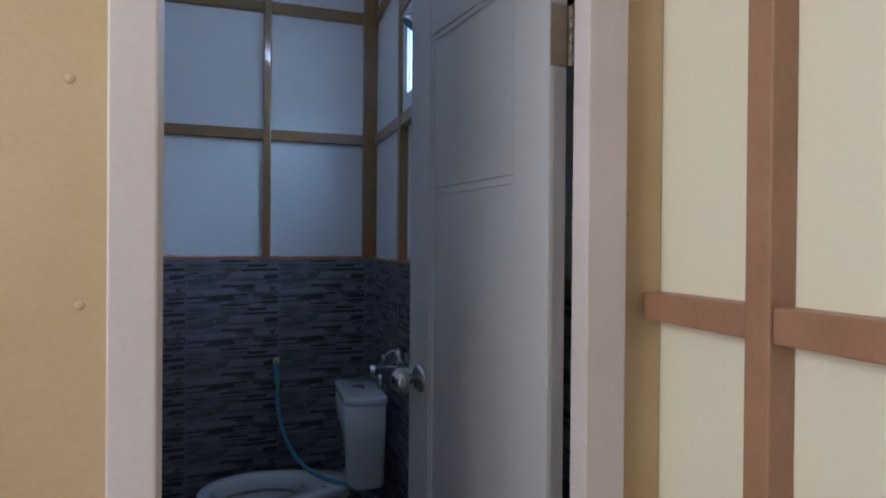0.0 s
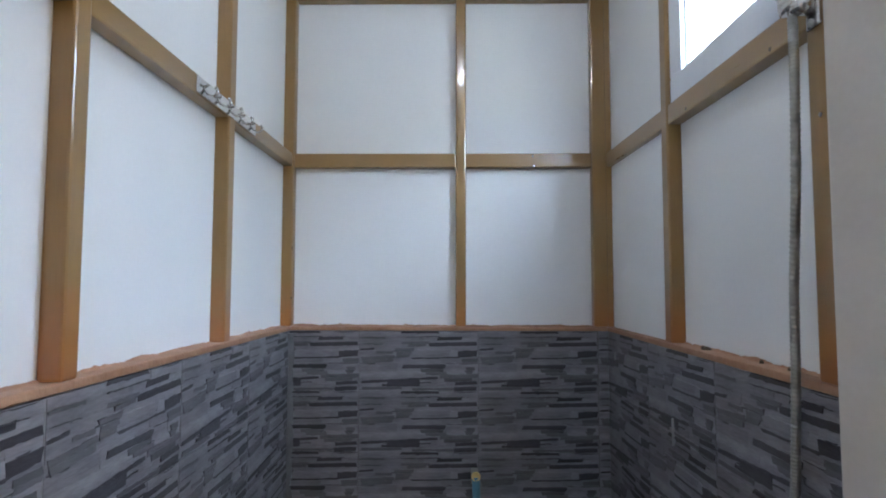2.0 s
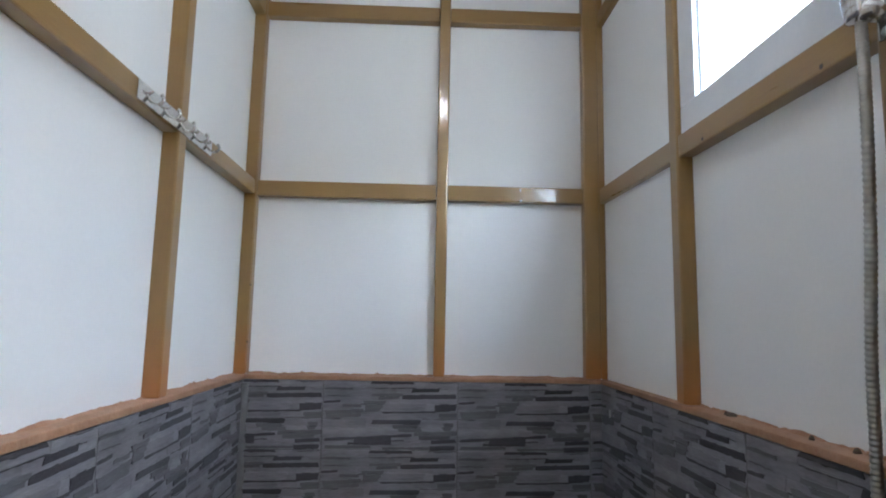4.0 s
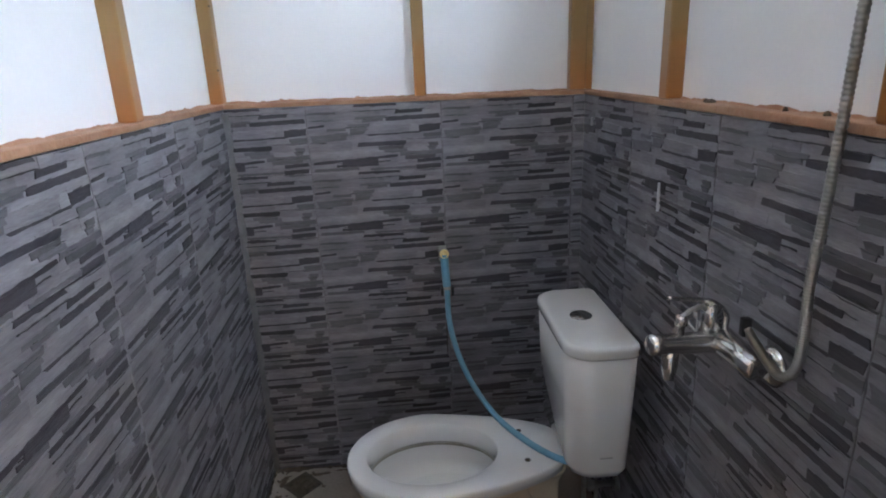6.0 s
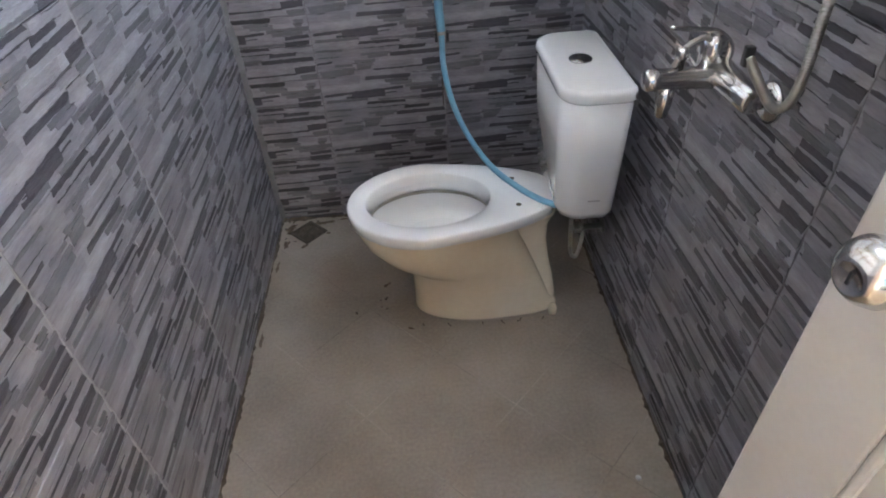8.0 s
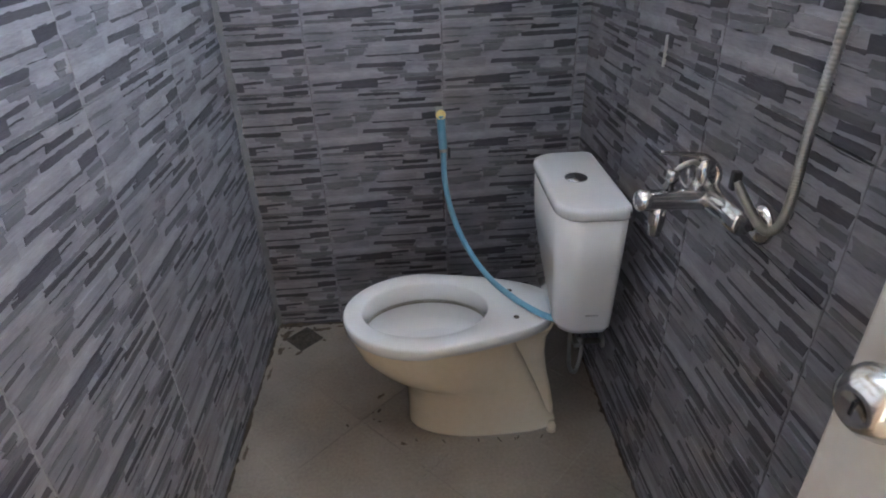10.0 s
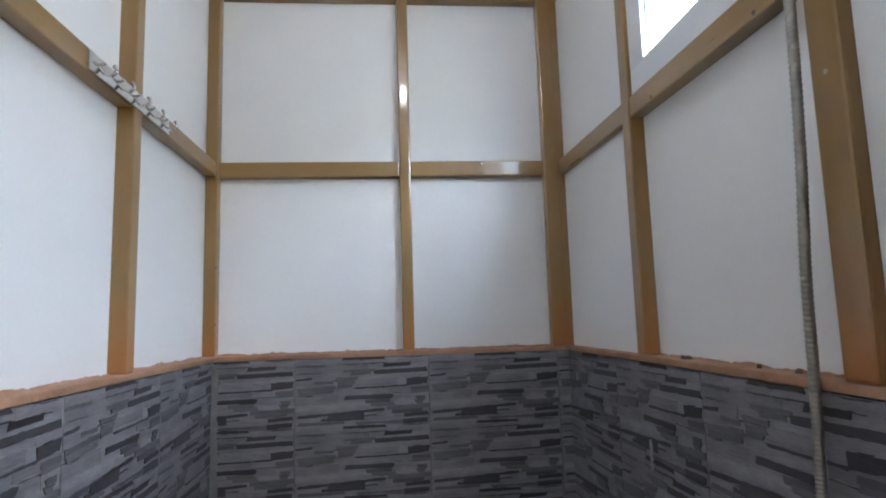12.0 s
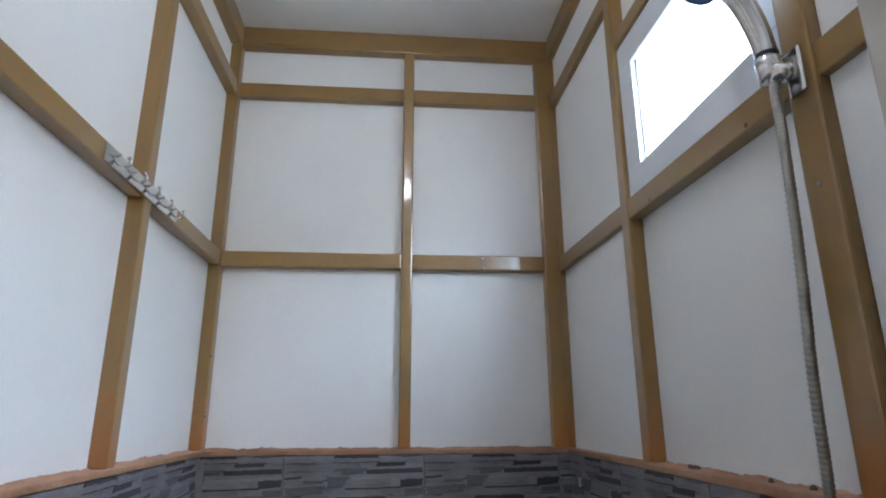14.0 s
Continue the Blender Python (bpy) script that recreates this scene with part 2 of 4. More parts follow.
# ---- the large structure ----
W, BACK, FRONT_IN, FRONT_OUT = 1.07, 0.0, -1.98, -2.11
TOP, TILED, SILL = 2.66, 1.25, 1.265
RAIL, RAIL_UPPER, PLATE = (1.807, 1.855), (2.397, 2.445), (2.585, TOP)
BACKED = 0.002  # how far the window wall's framing stands behind its tiles
DEEP = 0.035  # how far the boards lie behind the tiled face


def wall(name, spans, label):
    return tagged(part(name, boxes(*spans), M["grout"]), label, "wall", kind="structure")


wall_back = wall("wall_back", [(-0.16, 1.23, 0.0052, 0.16, 0, TILED), (-0.16, 1.23, DEEP + 0.006, 0.16, TILED, 2.9)], "wall of grey slate-look tiles below and white boards in timber framing above")
wall_left = wall("wall_left", [(-0.16, -0.0052, FRONT_IN, 0.01, 0, TILED), (-0.16, -DEEP * 1.3 - 0.008, FRONT_IN, DEEP, TILED, 2.9)], "side wall of grey slate-look tiles below white timber-framed boards")
OPEN_Y, OPEN_Z = (-1.125, -0.57), (1.85, 2.235)
wall_right = wall("wall_right", [
    (W + 0.0052, W + 0.16, FRONT_IN, 0.01, 0, TILED),
    (W + DEEP + 0.014, W + 0.075, FRONT_IN, DEEP, TILED, OPEN_Z[0]),
    (W + DEEP + 0.014, W + 0.075, FRONT_IN, DEEP, OPEN_Z[1], 2.9),
    (W + DEEP + 0.014, W + 0.075, FRONT_IN, OPEN_Y[0], OPEN_Z[0], OPEN_Z[1]),
    (W + DEEP + 0.014, W + 0.075, OPEN_Y[1], DEEP, OPEN_Z[0], OPEN_Z[1]),
], "side wall of grey slate-look tiles below white boards, with a high window")

floor = tagged(part("floor", boxes((-0.16, 1.23, FRONT_OUT, 0.16, -0.12, -0.0012)), M["floor_grout"]), "dirty floor of beige square tiles laid diagonally", "floor", kind="structure")
ceiling = tagged(part("ceiling", boxes((-0.16, 1.23, FRONT_OUT, 0.16, TOP + 0.002, TOP + 0.05)), M["ceiling"]), "plain off-white boarded bathroom ceiling", "ceiling", kind="structure")

# front wall with the doorway; cream on the corridor side
DOOR_L, DOOR_R, DOOR_TOP = 0.36, 1.085, 2.08
wall_front = tagged(part("wall_front", boxes((-0.9, DOOR_L, FRONT_OUT, FRONT_IN, 0, 2.9), (DOOR_L, 0.391, FRONT_OUT, FRONT_OUT + 0.012, 0, 2.08), (DOOR_L, DOOR_R, FRONT_OUT, FRONT_IN, DOOR_TOP, 2.9), (DOOR_R, 1.30, FRONT_OUT, FRONT_IN, 0, 2.9)), M["cream"]), "cream painted wall round the bathroom doorway", "wall", kind="structure")

# unseen inner face, added so that neutral light bounces back into the room
part("lining", boxes((-0.03, DOOR_L - 0.002, FRONT_IN + 0.0005, FRONT_IN + 0.008, SILL, TOP), (DOOR_L - 0.002, W + 0.03, FRONT_IN + 0.0005, FRONT_IN + 0.008, DOOR_TOP + 0.01, TOP)), M["white"], wall_front, "unseen white boards, assumed on the bathroom side")
part("tiled_base", boxes((-0.004, DOOR_L - 0.002, FRONT_IN + 0.0005, FRONT_IN + 0.010, 0, TILED)), M["slate_light"], wall_front, "unseen grey slate-look tiles, assumed on the bathroom side")

# corridor, closed round and behind the camera, open at its far end
corridor_floor = tagged(part("corridor_floor", boxes((-0.9, 1.3, -5.2, FRONT_OUT, -0.12, 0.0)), M["floor_tile"]), "plain beige corridor floor", "floor", kind="structure")
corridor_ceiling = tagged(part("corridor_ceiling", boxes((-0.9, 1.3, -5.2, FRONT_OUT, 2.75, 2.85)), M["ceiling"]), "plain corridor ceiling", "ceiling", kind="structure")
wall_corridor_left = tagged(part("wall_corridor_left", boxes((-1.02, -0.9, -5.2, FRONT_IN, 0, 2.9)), M["cream_pale"]), "plain cream corridor wall", "wall", kind="structure")
wall_corridor_right = tagged(part("wall_corridor_right", boxes((1.10, 1.3, -5.2, FRONT_OUT, 0, 2.9)), M["cream_pale"]), "pale cream boarded wall with brown painted battens", "wall", kind="structure")
for y in (-2.338, -2.938, -3.538, -4.138, -4.738):
    part("batten", boxes((1.064, 1.10, y, y + 0.035, 0.0, 2.75), bevel=0.003), M["batten"], wall_corridor_right)
for z in (0.63, 1.223, 1.82):
    edges = [-2.116, -2.338, -2.938, -3.538, -4.138, -4.738, -5.2]
    for far, near in zip(edges, edges[1:]):
        part("rail", boxes((1.066, 1.10, near + 0.036, far - 0.001, z, z + 0.039), bevel=0.003), M["batten"], wall_corridor_right)

# upper framing and boards
def sag(bm):
    """The middle rails of the window wall fall a little towards the door."""
    for v in bm.verts:
        v.co.z += 0.021 * v.co.y


def frame_wall(owner, place, posts, rails, end, label_board):
    """Posts (a0, a1) and rails along a wall whose boards lie DEEP behind; place(a0, a1, d0, d1, z0, z1) gives the box of a span."""
    for a0, a1 in posts:
        part("post", boxes(place(a0, a1, -0.002, DEEP, SILL, PLATE[0]), bevel=0.005), M["timber"], owner)
    bays = [(posts[i][1], posts[i + 1][0]) for i in range(len(posts) - 1)] + ([(posts[-1][1], end)] if end else [])
    levels = [SILL, *[v for r in rails for v in r], PLATE[0]]
    for a0, a1 in bays:
        for z0, z1 in rails:
            bm = boxes(place(a0 + 0.0005, a1 - 0.0005, 0.001, DEEP, z0, z1), bevel=0.0035)
            if owner is wall_right and z0 < 2:
                sag(bm)
            part("rail", bm, M["timber_x" if owner is wall_back else "timber_y"], owner)
    return bays, levels


def back_place(a0, a1, d0, d1, z0, z1):
    return (a0, a1, d0, d1, z0, z1)


def left_place(a0, a1, d0, d1, z0, z1):
    return (-d1, -d0, -a1, -a0, z0, z1)


def right_place(a0, a1, d0, d1, z0, z1):
    return (W + BACKED + d0, W + BACKED + d1, -a1, -a0, z0, z1)


def boards(owner, place, bays, levels, skip=()):
    for i, (a0, a1) in enumerate(bays):
        for j in range(0, len(levels), 2):
            if (i, j // 2) not in skip:
                d = DEEP - 0.015 if owner is wall_right and i == 0 else DEEP
                part("board", boxes(place(a0 - 0.012, a1 + 0.012, d - 0.002, d + 0.0055, levels[j] - 0.012, levels[j + 1] + 0.012), bevel=0.001), M["white"], owner)


RAILS = [RAIL, RAIL_UPPER]
bays, levels = frame_wall(wall_back, back_place, [(-0.042, 0.004), (0.559, 0.594), (1.023, 1.073)], RAILS, None, "")
boards(wall_back, back_place, [*bays, (1.073, 1.13)], levels)
bays, levels = frame_wall(wall_left, left_place, [(-0.001, 0.0), (0.541, 0.582), (1.130, 1.168)], [(1.811, 1.855), RAIL_UPPER], 1.98, "")
boards(wall_left, left_place, [(-0.03, bays[0][1]), *bays[1:]], levels)
bays, levels = frame_wall(wall_right, right_place, [(-0.001, 0.0), (0.526, 0.567), (1.13, 1.185)], RAILS, 1.98, "")
boards(wall_right, right_place, [(-0.03, bays[0][1]), *bays[1:]], levels, skip={(1, 1), (2, 0), (2, 1), (2, 2)})
for j in range(0, len(levels), 2):
    part("board", boxes(right_place(1.186, 1.98, 0.016, DEEP, levels[j] - 0.04, levels[j + 1] + 0.012), bevel=0.001), M["white"], wall_right)
part("rail", boxes(right_place(0.568, 1.129, 0.001, DEEP, 2.24, 2.278), bevel=0.0035), M["timber_y"], wall_right)
part("board", boxes(right_place(0.553, 1.142, DEEP - 0.002, DEEP + 0.0055, 2.266, 2.409), bevel=0.001), M["white"], wall_right)
for owner, span in ((wall_back, (0.0, W, -0.005, DEEP)), (wall_left, (-DEEP, 0.005, FRONT_IN, -0.006)), (wall_right, (W + BACKED - 0.005, W + BACKED + DEEP, FRONT_IN, -0.006))):
    part("top_plate", boxes((*span, *PLATE), bevel=0.004), M["timber_x" if owner is wall_back else "timber_y"], owner)


def ledge(owner, place, length):
    """The painted sill on the tiles, smeared unevenly up the foot of the boards."""
    part("sill", boxes(place(0, length, -0.003 - (BACKED if owner is wall_right else 0), DEEP, TILED + 0.001, SILL), bevel=0.003), M["ledge"], owner, "brown painted sill with a ragged edge")
    bm = bmesh.new()
    k = int(length / 0.006)
    low, high = [], []
    for i in range(k + 1):
        a = length * i / k
        h = 0.004 + 0.005 * noise.noise((a * 14, length, 0)) + 0.003 * noise.noise((a * 70, length, 3)) + (0.003 if noise.noise((a * 40, 5, length)) > 0.5 else 0)
        for rows, z, d in ((low, SILL - 0.002, DEEP - 0.011), (high, SILL + max(h, 0.001), DEEP - 0.0035)):
            s = place(a, a, d, d, z, z)
            rows.append(bm.verts.new((s[0], s[2], s[4])))
    for i in range(k):
        bm.faces.new((low[i], low[i + 1], high[i + 1], high[i]))
    part("plaster_smear", bm, M["ledge"], owner)


ledge(wall_back, back_place, W)
ledge(wall_left, left_place, 1.98)
ledge(wall_right, right_place, 1.98)

# window
window_1 = thing("window_1", (W, -0.85, 1.855), "small white-painted wooden window with a bright pane", "window", kind="structure")
Y0, Y1, Z0, Z1 = -1.066, -0.639, 1.906, 2.165


def world_part(name, bm, mat, parent, label="", smooth=False):
    """A part built in world places under a thing that stands elsewhere."""
    bmesh.ops.translate(bm, verts=bm.verts, vec=-Vector(parent.location))
    return part(name, bm, mat, parent, label, smooth)


sx0, sx1 = W + 0.010, W + 0.055
lower_sash = boxes((sx0, sx1, -1.128, -0.567, 1.857, Z0 + 0.012), bevel=0.004)
for v in lower_sash.verts:
    if v.co.z < 1.87:
        v.co.z += 0.021 * v.co.y
    else:
        v.co.z -= 0.012
world_part("sash_rail", lower_sash, M["sash"], window_1)
world_part("sash_rail", boxes((sx0, sx1, -1.128, -0.567, Z1, 2.238), bevel=0.004), M["sash"], window_1)
world_part("sash_stile", boxes((sx0, sx1, -0.639, -0.567, Z0, Z1), bevel=0.004), M["sash"], window_1)
world_part("sash_stile", boxes((sx0, sx1, -1.128, -1.066, Z0, Z1), bevel=0.004), M["sash"], window_1)
world_part("window_bead", boxes((W + 0.022, W + 0.036, -0.647, -0.6395, Z0, Z1), (W + 0.022, W + 0.036, Y0 + 0.0005, Y0 + 0.008, Z0, Z1)), M["sash"], window_1)
pane = world_part("pane", boxes((W + 0.029, W + 0.033, Y0 - 0.004, Y1 + 0.004, Z0 - 0.004, Z1 + 0.004)), M["glass"], window_1)
pane.visible_shadow = False
backdrop = tagged(part("backdrop", boxes((2.3, 2.32, -7.5, 2.8, 0.3, 6.5)), M["sky_white"]), "plain white overcast sky outside the window", "sky", kind="structure")

# doorway frame: stepped jambs with a stop
door_frame = thing("door_frame", (0.735, FRONT_OUT, 0), "pale pinkish-white painted wooden door frame", "door frame", kind="structure")
world_part("jamb", boxes((0.392, 0.441, FRONT_OUT - 0.028, FRONT_OUT + 0.014, 0, 2.08), (DOOR_L - 0.001, 0.384, FRONT_OUT + 0.0145, FRONT_IN + 0.004, 0, 2.08), bevel=0.003), M["frame"], door_frame)
world_part("jamb", boxes((0.964, 1.025, FRONT_OUT - 0.028, FRONT_OUT + 0.014, 0, 2.08), (1.033, DOOR_R + 0.001, FRONT_OUT + 0.0145, FRONT_IN + 0.004, 0, 2.08), bevel=0.003), M["frame"], door_frame)
world_part("door_head", boxes((0.4415, 0.9635, FRONT_OUT - 0.028, FRONT_IN + 0.004, 2.02, 2.08), bevel=0.003), M["frame"], door_frame)
cover = part("cover_strip", boxes((1.0255, 1.0995, FRONT_OUT - 0.004, FRONT_OUT + 0.003, 0, 2.1), bevel=0.002), M["cream"], wall_front)

# ---- the door ----
AJAR = 10.2
HINGE = (1.027, -1.965, 0.0)
door_1 = thing("door_1", HINGE, "pale panelled wooden door standing open into the bathroom", "door", kind="structure")
door_1.rotation_euler = (0, 0, radians(90 + AJAR))
LEAF, THICK, DTOP = 0.54, 0.036, 2.01
# local x runs along the leaf, local y points out of the face seen from the doorway
bm = boxes((0, LEAF, 0.004, THICK - 0.010, 0.012, DTOP))
part("core", bm, M["door"], door_1)
for name, span in (("stile", (0, 0.095, 0.0, THICK, 0.01, DTOP)), ("stile", (LEAF - 0.105, LEAF, 0.0, THICK, 0.01, DTOP)), ("top_rail", (0.0955, LEAF - 0.1055, 0.0, THICK, 1.80, DTOP)), ("bottom_rail", (0.0955, LEAF - 0.1055, 0.0, THICK, 0.01, 0.2))):
    part(name, boxes(span, bevel=0.003), M["door"], door_1)
px0, px1 = 0.0955, LEAF - 0.1055
for z0, z1 in ((0.2005, 1.4365), (1.4372, 1.4528), (1.4535, 1.7995)):
    part("panel", boxes((px0, px1, 0.005, THICK - 0.006, z0, z1), bevel=0.0012), M["door"], door_1)
for x0, x1 in ((px0 - 0.0002, px0 + 0.012), (px1 - 0.012, px1 + 0.0002)):
    part("moulding", boxes((x0, x1, 0.004, THICK - 0.0015, 0.2005, 1.7995), bevel=0.004), M["door"], door_1)
part("moulding", boxes((px0 + 0.0125, px1 - 0.0125, 0.004, THICK - 0.0015, 1.787, 1.7995), bevel=0.004), M["door"], door_1)
for z in (0.25, 1.62):
    hinge = part("hinge", boxes((-0.0022, -0.0002, 0.001, THICK - 0.001, z, z + 0.10), bevel=0.0006), M["hinge"], door_1, "tarnished steel butt hinge")
    for q in range(5):
        part("knuckle", lathe([(0, 0.0045), (0.0005, 0.0055), (0.0192, 0.0055), (0.0197, 0.0045)], (-0.006, -0.004, z + 0.02 * q), (-0.006, -0.004, z + 0.02 * q + 1), 14), M["hinge"], hinge, smooth=True)
kx, kz = LEAF - 0.062, 1.014
knob = part("knob", lathe([(0.008, 0.011), (0.026, 0.011), (0.030, 0.018), (0.036, 0.0245), (0.046, 0.028), (0.055, 0.0268), (0.063, 0.0222), (0.069, 0.0155), (0.0705, 0.0125), (0.069, 0.0112)], (kx, THICK, kz), (kx, 1, kz), 32), M["chrome"], door_1, "round satin chrome knob with a keyhole", smooth=True)
part("rose", lathe([(0, 0.034), (0.003, 0.034), (0.008, 0.027), (0.010, 0.013)], (kx, THICK, kz), (kx, 1, kz), 32), M["chrome"], knob, smooth=True)
part("keyhole", lathe([(0.0660, 0.0108), (0.0688, 0.0100), (0.0690, 0.002)], (kx, THICK, kz), (kx, 1, kz), 20), M["hinge"], knob)
part("key_slot", boxes((kx - 0.0012, kx + 0.0012, THICK + 0.0687, THICK + 0.0697, kz - 0.006, kz + 0.006)), M["black"], knob)
part("latch_plate", boxes((LEAF - 0.0005, LEAF + 0.0012, 0.007, THICK - 0.007, kz - 0.03, kz + 0.03)), M["hinge"], door_1)

# ---- the toilet ----
TY = -0.50
toilet = thing("toilet", (0.72, TY, 0), "white ceramic close-coupled toilet without seat, its base tinted by yellowing and warm light", "toilet")


def egg(x0, x1, half, z, back=0.62, mid=0.5, square=0.7, k=64):
    """An outline round-nosed at x0 and narrowing to a squarer end at x1."""
    cx = x0 + (x1 - x0) * mid
    out = []
    for i in range(k):
        t = 2 * math.pi * i / k
        c, s = math.cos(t), math.sin(t)
        if c < 0:
            x, y = cx + (cx - x0) * c, half * s
        else:
            x = cx + (x1 - cx) * abs(c) ** (0.62 if square > 0.5 else 0.5)
            f = (x - cx) / (x1 - cx)
            y = half * math.copysign(abs(s) ** square, s) * (1 - (1 - back) * f ** 1.25)
        out.append((x, TY + y, z))
    return out


outer = [egg(0.490, 0.915, 0.090, 0.0, 0.88, 0.5, 0.4), egg(0.486, 0.918, 0.092, 0.010, 0.88, 0.5, 0.4), egg(0.487, 0.912, 0.091, 0.022, 0.88, 0.5, 0.4), egg(0.488, 0.888, 0.091, 0.06, 0.9, 0.5, 0.34), egg(0.488, 0.864, 0.092, 0.12, 0.9, 0.5, 0.3),
         egg(0.484, 0.846, 0.097, 0.165, 0.88, 0.48, 0.3), egg(0.450, 0.832, 0.118, 0.20, 0.74, 0.45, 0.32), egg(0.40, 0.815, 0.143, 0.245, 0.62, 0.42, 0.34), egg(0.362, 0.795, 0.160, 0.295, 0.56, 0.42, 0.36),
         egg(0.343, 0.785, 0.168, 0.345, 0.55, 0.42, 0.4), egg(0.339, 0.800, 0.170, 0.362, 0.55, 0.42, 0.4), egg(0.334, 0.872, 0.174, 0.3655, 0.55, 0.39, 0.45), egg(0.3295, 0.886, 0.1785, 0.3685, 0.56, 0.39, 0.45), egg(0.3295, 0.888, 0.1785, 0.394, 0.56, 0.39, 0.45), egg(0.332, 0.887, 0.176, 0.398, 0.56, 0.39, 0.45), egg(0.336, 0.886, 0.172, 0.400, 0.56, 0.39, 0.45)]
# the waste way behind the bowl, narrower than the flanks
rear = [egg(0.72, x1, half, z, 0.9, 0.5, 0.4) for x1, half, z in ((0.916, 0.062, 0.002), (0.912, 0.060, 0.05), (0.902, 0.048, 0.11), (0.886, 0.044, 0.18), (0.876, 0.046, 0.25), (0.876, 0.056, 0.31), (0.888, 0.076, 0.35), (0.889, 0.090, 0.367))]
split = 10


def oval(cx, cy, a, b, z, k=64):
    return [(cx + a * math.cos(2 * math.pi * i / k), cy + b * math.sin(2 * math.pi * i / k), z) for i in range(k)]


inner = [oval(0.548, TY, 0.172, 0.126, 0.400), oval(0.549, TY, 0.167, 0.121, 0.395), oval(0.55, TY, 0.163, 0.117, 0.375), oval(0.551, TY, 0.160, 0.114, 0.352), oval(0.551, TY, 0.165, 0.119, 0.346), oval(0.551, TY, 0.168, 0.122, 0.335), oval(0.556, TY, 0.158, 0.114, 0.305),
         *[oval(0.556 + 0.03 * math.sin(t), TY, 0.158 * math.cos(t), 0.114 * math.cos(t), 0.305 - 0.075 * math.sin(t)) for t in (radians(8 * q) for q in range(1, 11))], oval(0.586, TY, 0.004, 0.003, 0.230)]
world_part("pedestal", skin(outer[:split + 1], True, False), M["ceramic_base"], toilet, "ceramic pedestal tinted by yellowing and warm bounced light", smooth=True)
world_part("waste_way", skin(rear), M["ceramic_base"], toilet, smooth=True)
bowl = world_part("bowl", skin(outer[split:] + inner, False, True), M["ceramic"], toilet, "glossy white oval bowl", smooth=True)
bm = bmesh.new()
bm.faces.new([bm.verts.new(p) for p in oval(0.574, TY, 0.126, 0.091, 0.2600)])
water = world_part("water", bm, M["water"], toilet)
water.visible_shadow = False
# dark line of shade painted into the undercut of the rim
world_part("undercut_shade_ring", skin([oval(0.551, TY, 0.1632, 0.1172, 0.3464), oval(0.551, TY, 0.1668, 0.1208, 0.340), oval(0.551, TY, 0.1662, 0.1202, 0.333)], False, False), M["rim_shade"], toilet, "olive line painted for the shade under the rim")
# flat dark discs stand for the shade inside the two seat bolt holes
for y in (TY + 0.062, TY - 0.062):
    world_part("seat_hole", lathe([(0, 0.0075), (0.0012, 0.0075)], (0.785, y, 0.3995), (0.785, y, 1), 16), M["dirt"], toilet)


def pillow(x0, x1, half, z, rf, rb, k=10):
    """A rounded rectangle, rounder towards the room (x0) than towards the wall (x1)."""
    out = []
    for cx, cy, r, start in ((x1 - rb, half - rb, rb, 0), (x0 + rf, half - rf, rf, 90), (x0 + rf, -half + rf, rf, 180), (x1 - rb, -half + rb, rb, 270)):
        for i in range(k + 1):
            t = radians(start + 90 * i / k)
            out.append((cx + r * math.cos(t), TY + cy + r * math.sin(t), z))
    return out


cistern = world_part("cistern", skin([pillow(0.888, 0.994, 0.140, 0.402, 0.045, 0.02), pillow(0.872, 1.0, 0.154, 0.408, 0.055, 0.025), pillow(0.865, 1.004, 0.164, 0.43, 0.06, 0.025), pillow(0.856, 1.006, 0.174, 0.60, 0.06, 0.025), pillow(0.851, 1.008, 0.178, 0.728, 0.06, 0.025)]), M["ceramic"], toilet, "white ceramic cistern", smooth=True)
lid = world_part("lid", skin([pillow(0.850, 1.010, 0.179, 0.7285, 0.06, 0.025), pillow(0.847, 1.012, 0.182, 0.733, 0.062, 0.027), pillow(0.847, 1.012, 0.182, 0.748, 0.062, 0.027), pillow(0.850, 1.010, 0.179, 0.755, 0.06, 0.025), pillow(0.858, 1.004, 0.171, 0.7575, 0.056, 0.02)]), M["ceramic"], toilet, smooth=True)
button = world_part("flush_button", lathe([(0, 0.027), (0.003, 0.027), (0.005, 0.024), (0.0052, 0.0)], (0.925, TY - 0.005, 0.7573), (0.925, TY - 0.005, 1), 28), M["chrome"], toilet, "round chrome flush button", smooth=True)
world_part("button_split", boxes((0.9243, 0.9257, TY - 0.028, TY + 0.018, 0.7624, 0.7632)), M["black"], toilet)
world_part("maker_mark", boxes((0.930, 0.960, TY - 0.1735, TY - 0.1715, 0.472, 0.475)), M["drip"], toilet)
for x in (0.888,):
    world_part("floor_bolt_cap", lathe([(0, 0.014), (0.018, 0.013), (0.030, 0.009), (0.035, 0.0)], (x + 0.010, TY - 0.078, 0.0), (x + 0.012, TY - 0.072, 1), 16), M["ceramic_base"], toilet, smooth=True)
world_part("mortar_bead", skin([[(p[0] + (p[0] - 0.70) * (0.008 + 0.03 * noise.noise((p[0] * 40, p[1] * 40, 0))), p[1] + (p[1] - TY) * (0.03 + 0.10 * noise.noise((p[0] * 40, p[1] * 40, 9))), 0.0005) for p in outer[0]], [(p[0], p[1], 0.004) for p in outer[0]]], False, False), M["floor_grout"], toilet)

